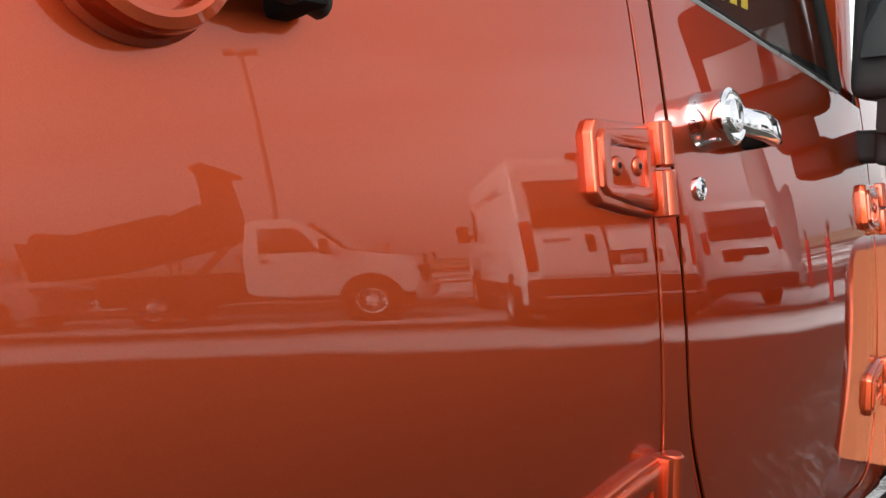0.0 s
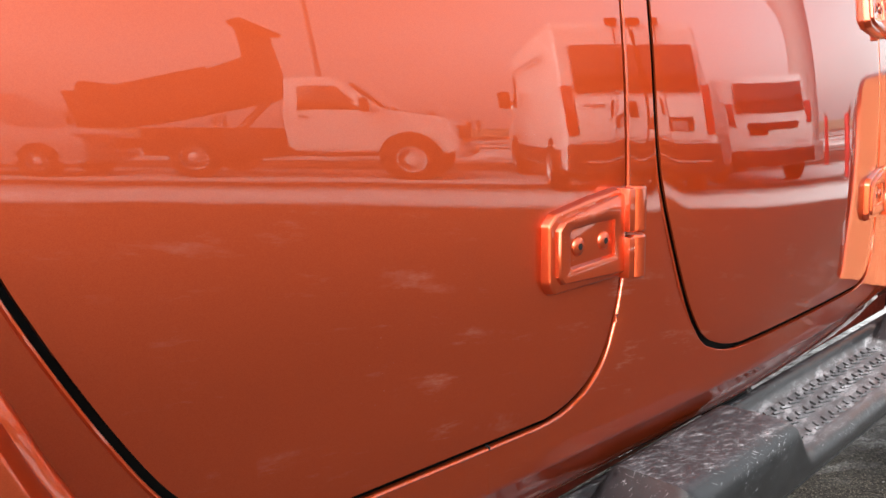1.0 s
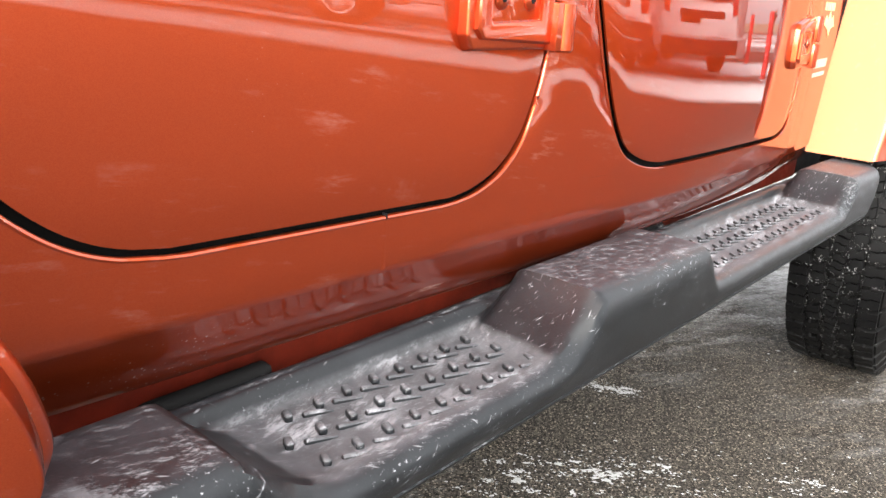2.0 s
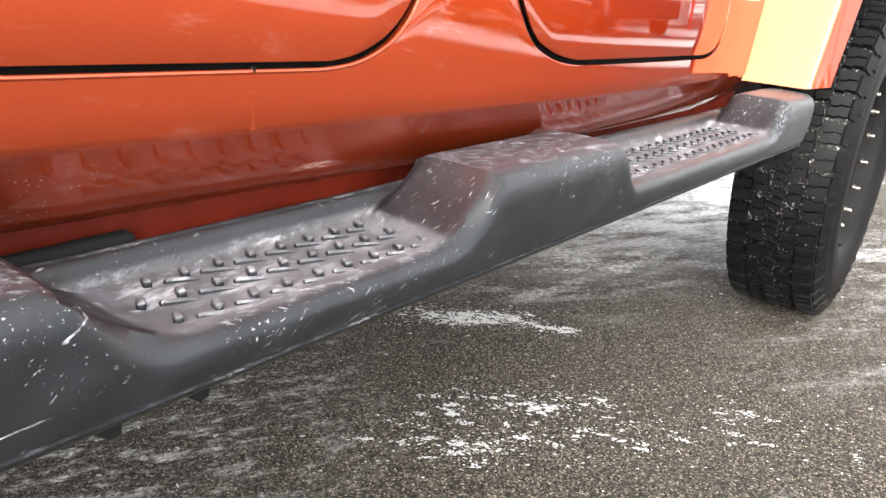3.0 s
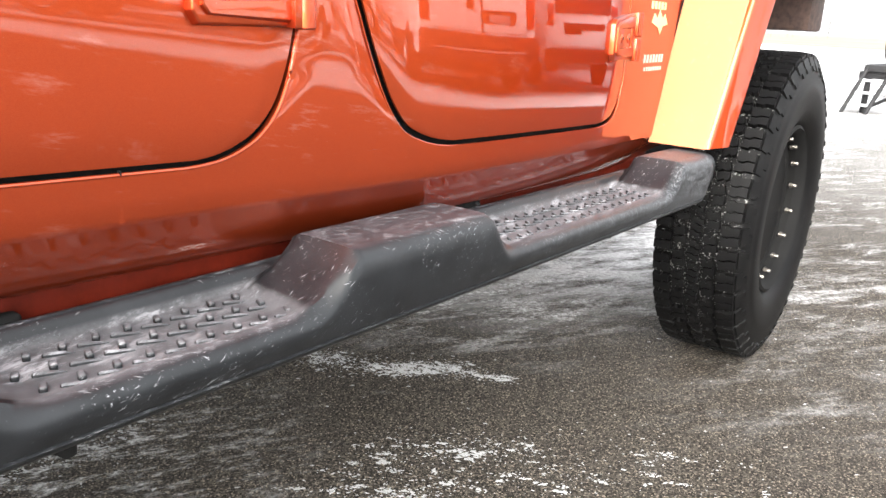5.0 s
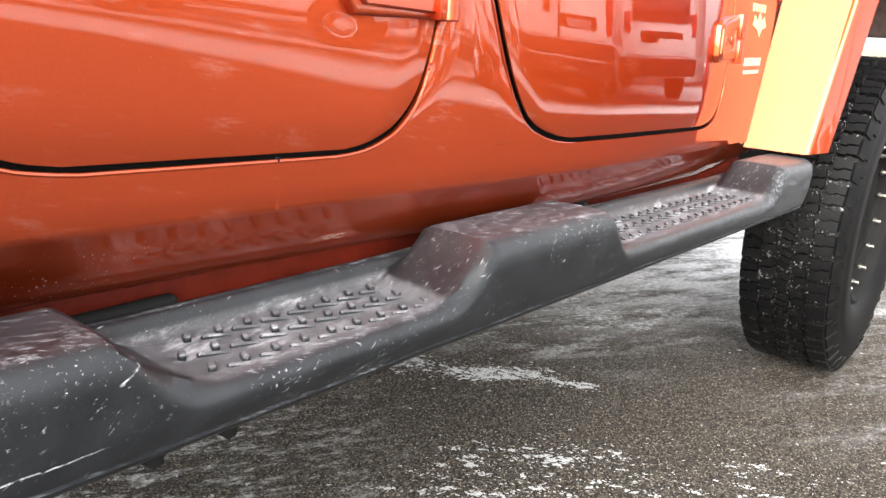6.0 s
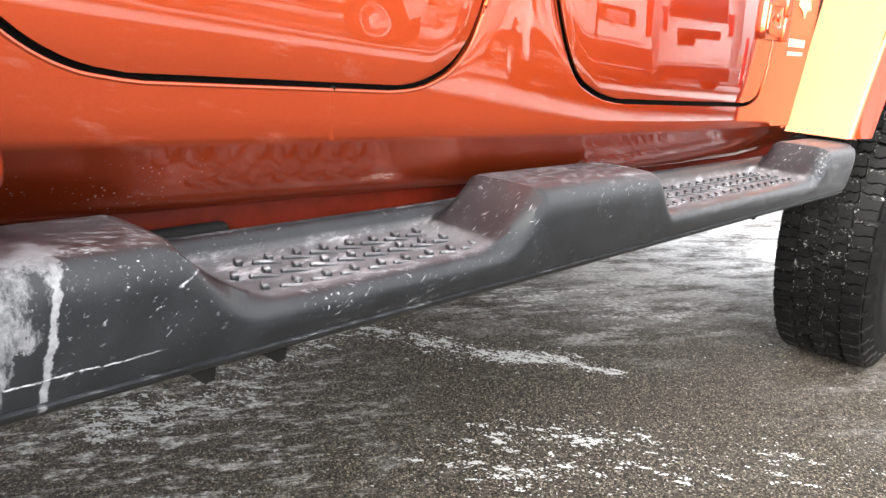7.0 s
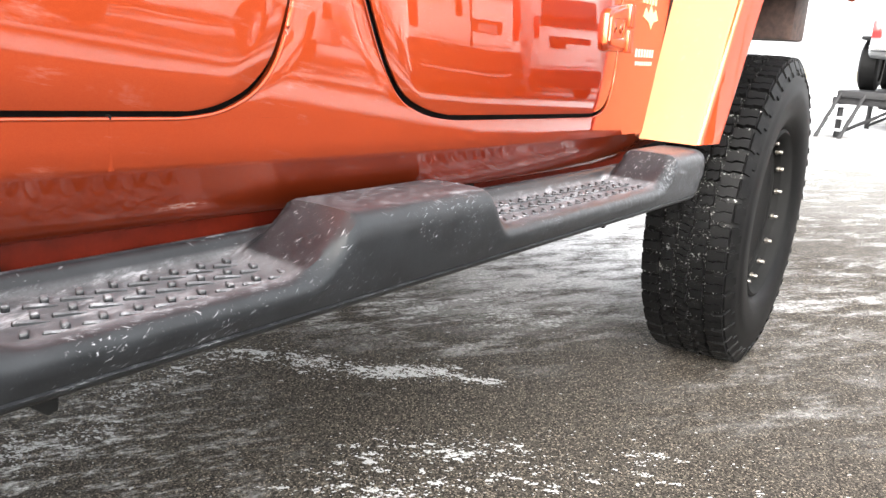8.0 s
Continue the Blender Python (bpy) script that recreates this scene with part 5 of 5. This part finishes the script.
def red_post(m, h):
    p = thing("red_marker_post", "slim red marker post standing in snow", "post", "red marker posts", m=m)
    part("shaft", lathe([(0.0, 0.0), (0.055, 0.0), (0.055, h - 0.05), (0.045, h), (0.0, h)], "z", (0, 0, 0), 16), REDPAINT, p)
    part("base_plate", lathe([(0.0, 0.0), (0.13, 0.0), (0.13, 0.02), (0.0, 0.025)], "z", (0, 0, 0), 16), GALV, p)


red_post(pose(14.5, -3.6, 0), 1.05)
red_post(pose(10.9, -2.2, 0), 1.05)


# ---- display platform ahead of the car, with a vehicle on it ----
def platform(m):
    p = thing("display_platform", "black steel display ramp with a short ladder", "ramp", m=m)
    for y0 in (-2.4, 0.0):
        part("deck", box(0.0, 4.6, y0 - 0.35, y0 + 0.35, 0.52, 0.60, 0.01), BLACK, p)
    for x in (0.1, 2.3, 4.5):
        part("cross_beam", box(x - 0.05, x + 0.05, -2.75, 0.40, 0.44, 0.52, 0.01), BLACK, p)
        for y in (-2.65, -2.1, -0.3, 0.30):
            part("leg", tube([(x, y, 0.0), (x, y, 0.45)], 0.035, 8), BLACK, p)
        part("brace", tube([(x, -0.1, 0.44), (x, -2.2, 0.08)], 0.02, 8), BLACK, p)
        part("brace", tube([(x, 0.30, 0.08), (x, -0.3, 0.44)], 0.02, 8), BLACK, p)
    for y in (0.05, 0.31):
        part("ladder_rail", tube([(-0.15, y + 0.19, 0.0), (0.02, y, 0.57)], 0.024, 8), BLACK, p)
    for z in (0.14, 0.28, 0.42):
        part("ladder_tread", box(-0.16 + 0.3 * z, -0.04 + 0.3 * z, 0.24 - 0.33 * z, 0.50 - 0.33 * z, z - 0.014, z + 0.014, 0.004), GREYP, p)


platform(pose(10.2, 0.93, -0.04, 0, 0, 0))


def shown_car(m):
    c = thing("raised_car", "dark off-road car with silver bumper on display ramp", "car", m=m)
    o = [(-1.7, 0.55), (-1.72, 1.05), (-1.62, 1.75), (0.6, 1.78), (0.95, 1.15), (1.95, 1.08), (2.0, 0.6), (1.8, 0.5), (-1.5, 0.5)]
    part("body", shell(o, 1.62, 0.08, 1.1, 0.05), GREYP, c)
    part("rear_window", prism([(-0.58, 1.18), (0.58, 1.18), (0.54, 1.62), (-0.54, 1.62)], -1.735, -1.62, 0.015, plane="yz"), DARKGLASS, c)
    part("rear_bumper", box(-1.90, -1.70, -0.78, 0.78, 0.60, 0.70, 0.03, 3), CHROME, c)
    for s in (-1, 1):
        part("tail_light", box(-1.80, -1.68, s * 0.72 - 0.07, s * 0.72 + 0.07, 0.80, 1.06, 0.015), REDLENS, c)
        part("flare", box(-1.42, -0.62, s * 0.80, s * 0.98, 0.78, 0.84, 0.02), BLACK, c)
        for x in (-1.02, 1.35):
            car_wheel(c, x, s * 0.82, 0.40, 0.28, BLACK)
    part("spare_wheel", lathe([(0.0, -2.02), (0.22, -2.02), (0.24, -2.05), (0.36, -2.04), (0.40, -1.98), (0.40, -1.82), (0.34, -1.78), (0.0, -1.78)], "x", (0, 0, 1.15), 32), RUBBER, c)


shown_car(pose(12.4, 0.52, 0.56, 0, 0, 0) @ Matrix.Scale(0.8, 4))


# ---- far distance: field, bare trees ----
def far_field():
    b = bmesh.new()
    n = 72
    for i in range(n):
        a0, a1 = 2 * math.pi * i / n, 2 * math.pi * (i + 1) / n
        vs = [b.verts.new((r * math.cos(a), r * math.sin(a), z)) for r, a, z in ((70, a0, 0.02), (70, a1, 0.02), (1500, a1, 0.6), (1500, a0, 0.6))]
        b.faces.new(vs)
    bmesh.ops.remove_doubles(b, verts=b.verts, dist=0.001)
    tagged(part("field", b, FIELD, flat=True), "flat field of dry winter grass round the lot", "field", kind="structure")


far_field()


def bare_wood():
    """A far row of leafless trees: many thin trunks and twigs in one mesh."""
    rng = random.Random(5)
    verts, faces = [], []

    def sliver(p, q, w):
        i = len(verts)
        verts.extend([(p[0] - w, p[1], p[2]), (p[0] + w, p[1] + w, p[2]), (q[0] + w * 0.3, q[1], q[2]), (q[0] - w * 0.3, q[1] + w * 0.3, q[2])])
        faces.append((i, i + 1, i + 2, i + 3))
    for k in range(230):
        a = rng.uniform(0, 2 * math.pi)
        r = rng.uniform(150, 230)
        x, y, h = r * math.cos(a), r * math.sin(a), rng.uniform(3, 7.5)
        sliver((x, y, 0), (x, y, h * 0.7), 0.16)
        for j in range(46):
            z0 = h * rng.uniform(0.15, 0.7)
            b2, up = rng.uniform(0, 2 * math.pi), rng.uniform(0.1, 0.5) * h
            d = rng.uniform(0.15, 0.45) * h
            sliver((x, y, z0), (x + d * math.cos(b2), y + d * math.sin(b2), z0 + up), 0.07)
    me = bpy.data.meshes.new("wood")
    me.from_pydata(verts, [], faces)
    me.materials.append(TWIGS)
    tagged(new("far_wood", me), "far row of bare brown winter trees", "trees", kind="stuff")


bare_wood()


# ---- crumbs of salt and snow on the asphalt ----
DRIFTS = [
    ((0.87, 0.93), (0.99, 0.72), 0.022, 250, 0.0085),
    ((0.95, 0.74), (1.03, 0.57), 0.022, 210, 0.0085),
    ((1.03, 0.57), (1.16, 0.45), 0.020, 380, 0.0105),
    ((1.14, 0.44), (1.19, 0.31), 0.012, 150, 0.0080),
    ((0.53, 0.34), (0.72, 0.29), 0.035, 80, 0.0085),
    ((0.58, 0.24), (0.70, 0.15), 0.032, 150, 0.0085),
    ((0.72, 0.35), (0.85, 0.20), 0.030, 90, 0.0085),
    ((0.82, 0.22), (0.95, 0.10), 0.022, 120, 0.0090),
    ((0.76, 0.14), (0.92, -0.03), 0.040, 120, 0.0080),
    ((0.95, 0.05), (1.15, -0.30), 0.060, 100, 0.0070),
    ((0.20, 0.80), (0.46, 0.77), 0.035, 260, 0.0085),
    ((0.11, 0.78), (0.26, 0.87), 0.035, 200, 0.0085),
    ((0.50, 0.86), (0.86, 0.94), 0.030, 200, 0.0075),
    ((1.55, 0.95), (2.30, 0.60), 0.092, 198, 0.0080),
]


def salt_crumbs():
    rng = random.Random(11)
    verts, faces = [], []

    def crumb(x, y, s):
        n = rng.randint(7, 10)
        a0, st = rng.uniform(0, 6.28), rng.uniform(1.0, 2.2)
        turn = rng.gauss(-0.95, 0.45)
        i = len(verts)
        for lvl, k in ((0.0004, 1.0), (0.12 * s + 0.0008, 0.72)):
            for j in range(n):
                a = a0 + 6.283 * j / n
                r = s * k * rng.uniform(0.5, 1.3)
                u, v = r * st * math.cos(a), r * math.sin(a) / st ** 0.5
                verts.append((x + u * math.cos(turn) - v * math.sin(turn), y + u * math.sin(turn) + v * math.cos(turn), lvl))
        faces.append(tuple(range(i + n, i + 2 * n)))
        for j in range(n):
            faces.append((i + j, i + (j + 1) % n, i + n + (j + 1) % n, i + n + j))
    # drifts: start, end, spread, count, size
    for (xa, ya), (xb, yb), spread, count, size in DRIFTS:
        for c in range(count // 9):
            t = rng.random()
            cx, cy = xa + (xb - xa) * t + rng.gauss(0, spread), ya + (yb - ya) * t + rng.gauss(0, spread * 0.6)
            reach, turn = rng.uniform(0.004, 0.013), rng.gauss(-0.95, 0.35)
            for k in range(rng.randint(5, 26)):
                u, v = rng.gauss(0, reach), rng.gauss(0, reach * 0.35)
                crumb(cx + u * math.cos(turn) - v * math.sin(turn), cy + u * math.sin(turn) + v * math.cos(turn), 0.39 * size * rng.uniform(0.15, 1.0) ** 1.3)
        for k in range(count):
            t = rng.random()
            crumb(xa + (xb - xa) * t + rng.gauss(0, spread * 1.5), ya + (yb - ya) * t + rng.gauss(0, spread), 0.0022 * rng.uniform(0.3, 1.0))
    for k in range(900):
        crumb(rng.uniform(-0.4, 3.2), rng.uniform(-0.6, 1.6), 0.0035 * rng.uniform(0.3, 1.0))
    me = bpy.data.meshes.new("crumbs")
    me.from_pydata(verts, [], faces)
    me.materials.append(SALT)
    tagged(new("salt_crumbs", me), "white crumbs of dried road salt on asphalt", "salt", kind="stuff")


salt_crumbs()
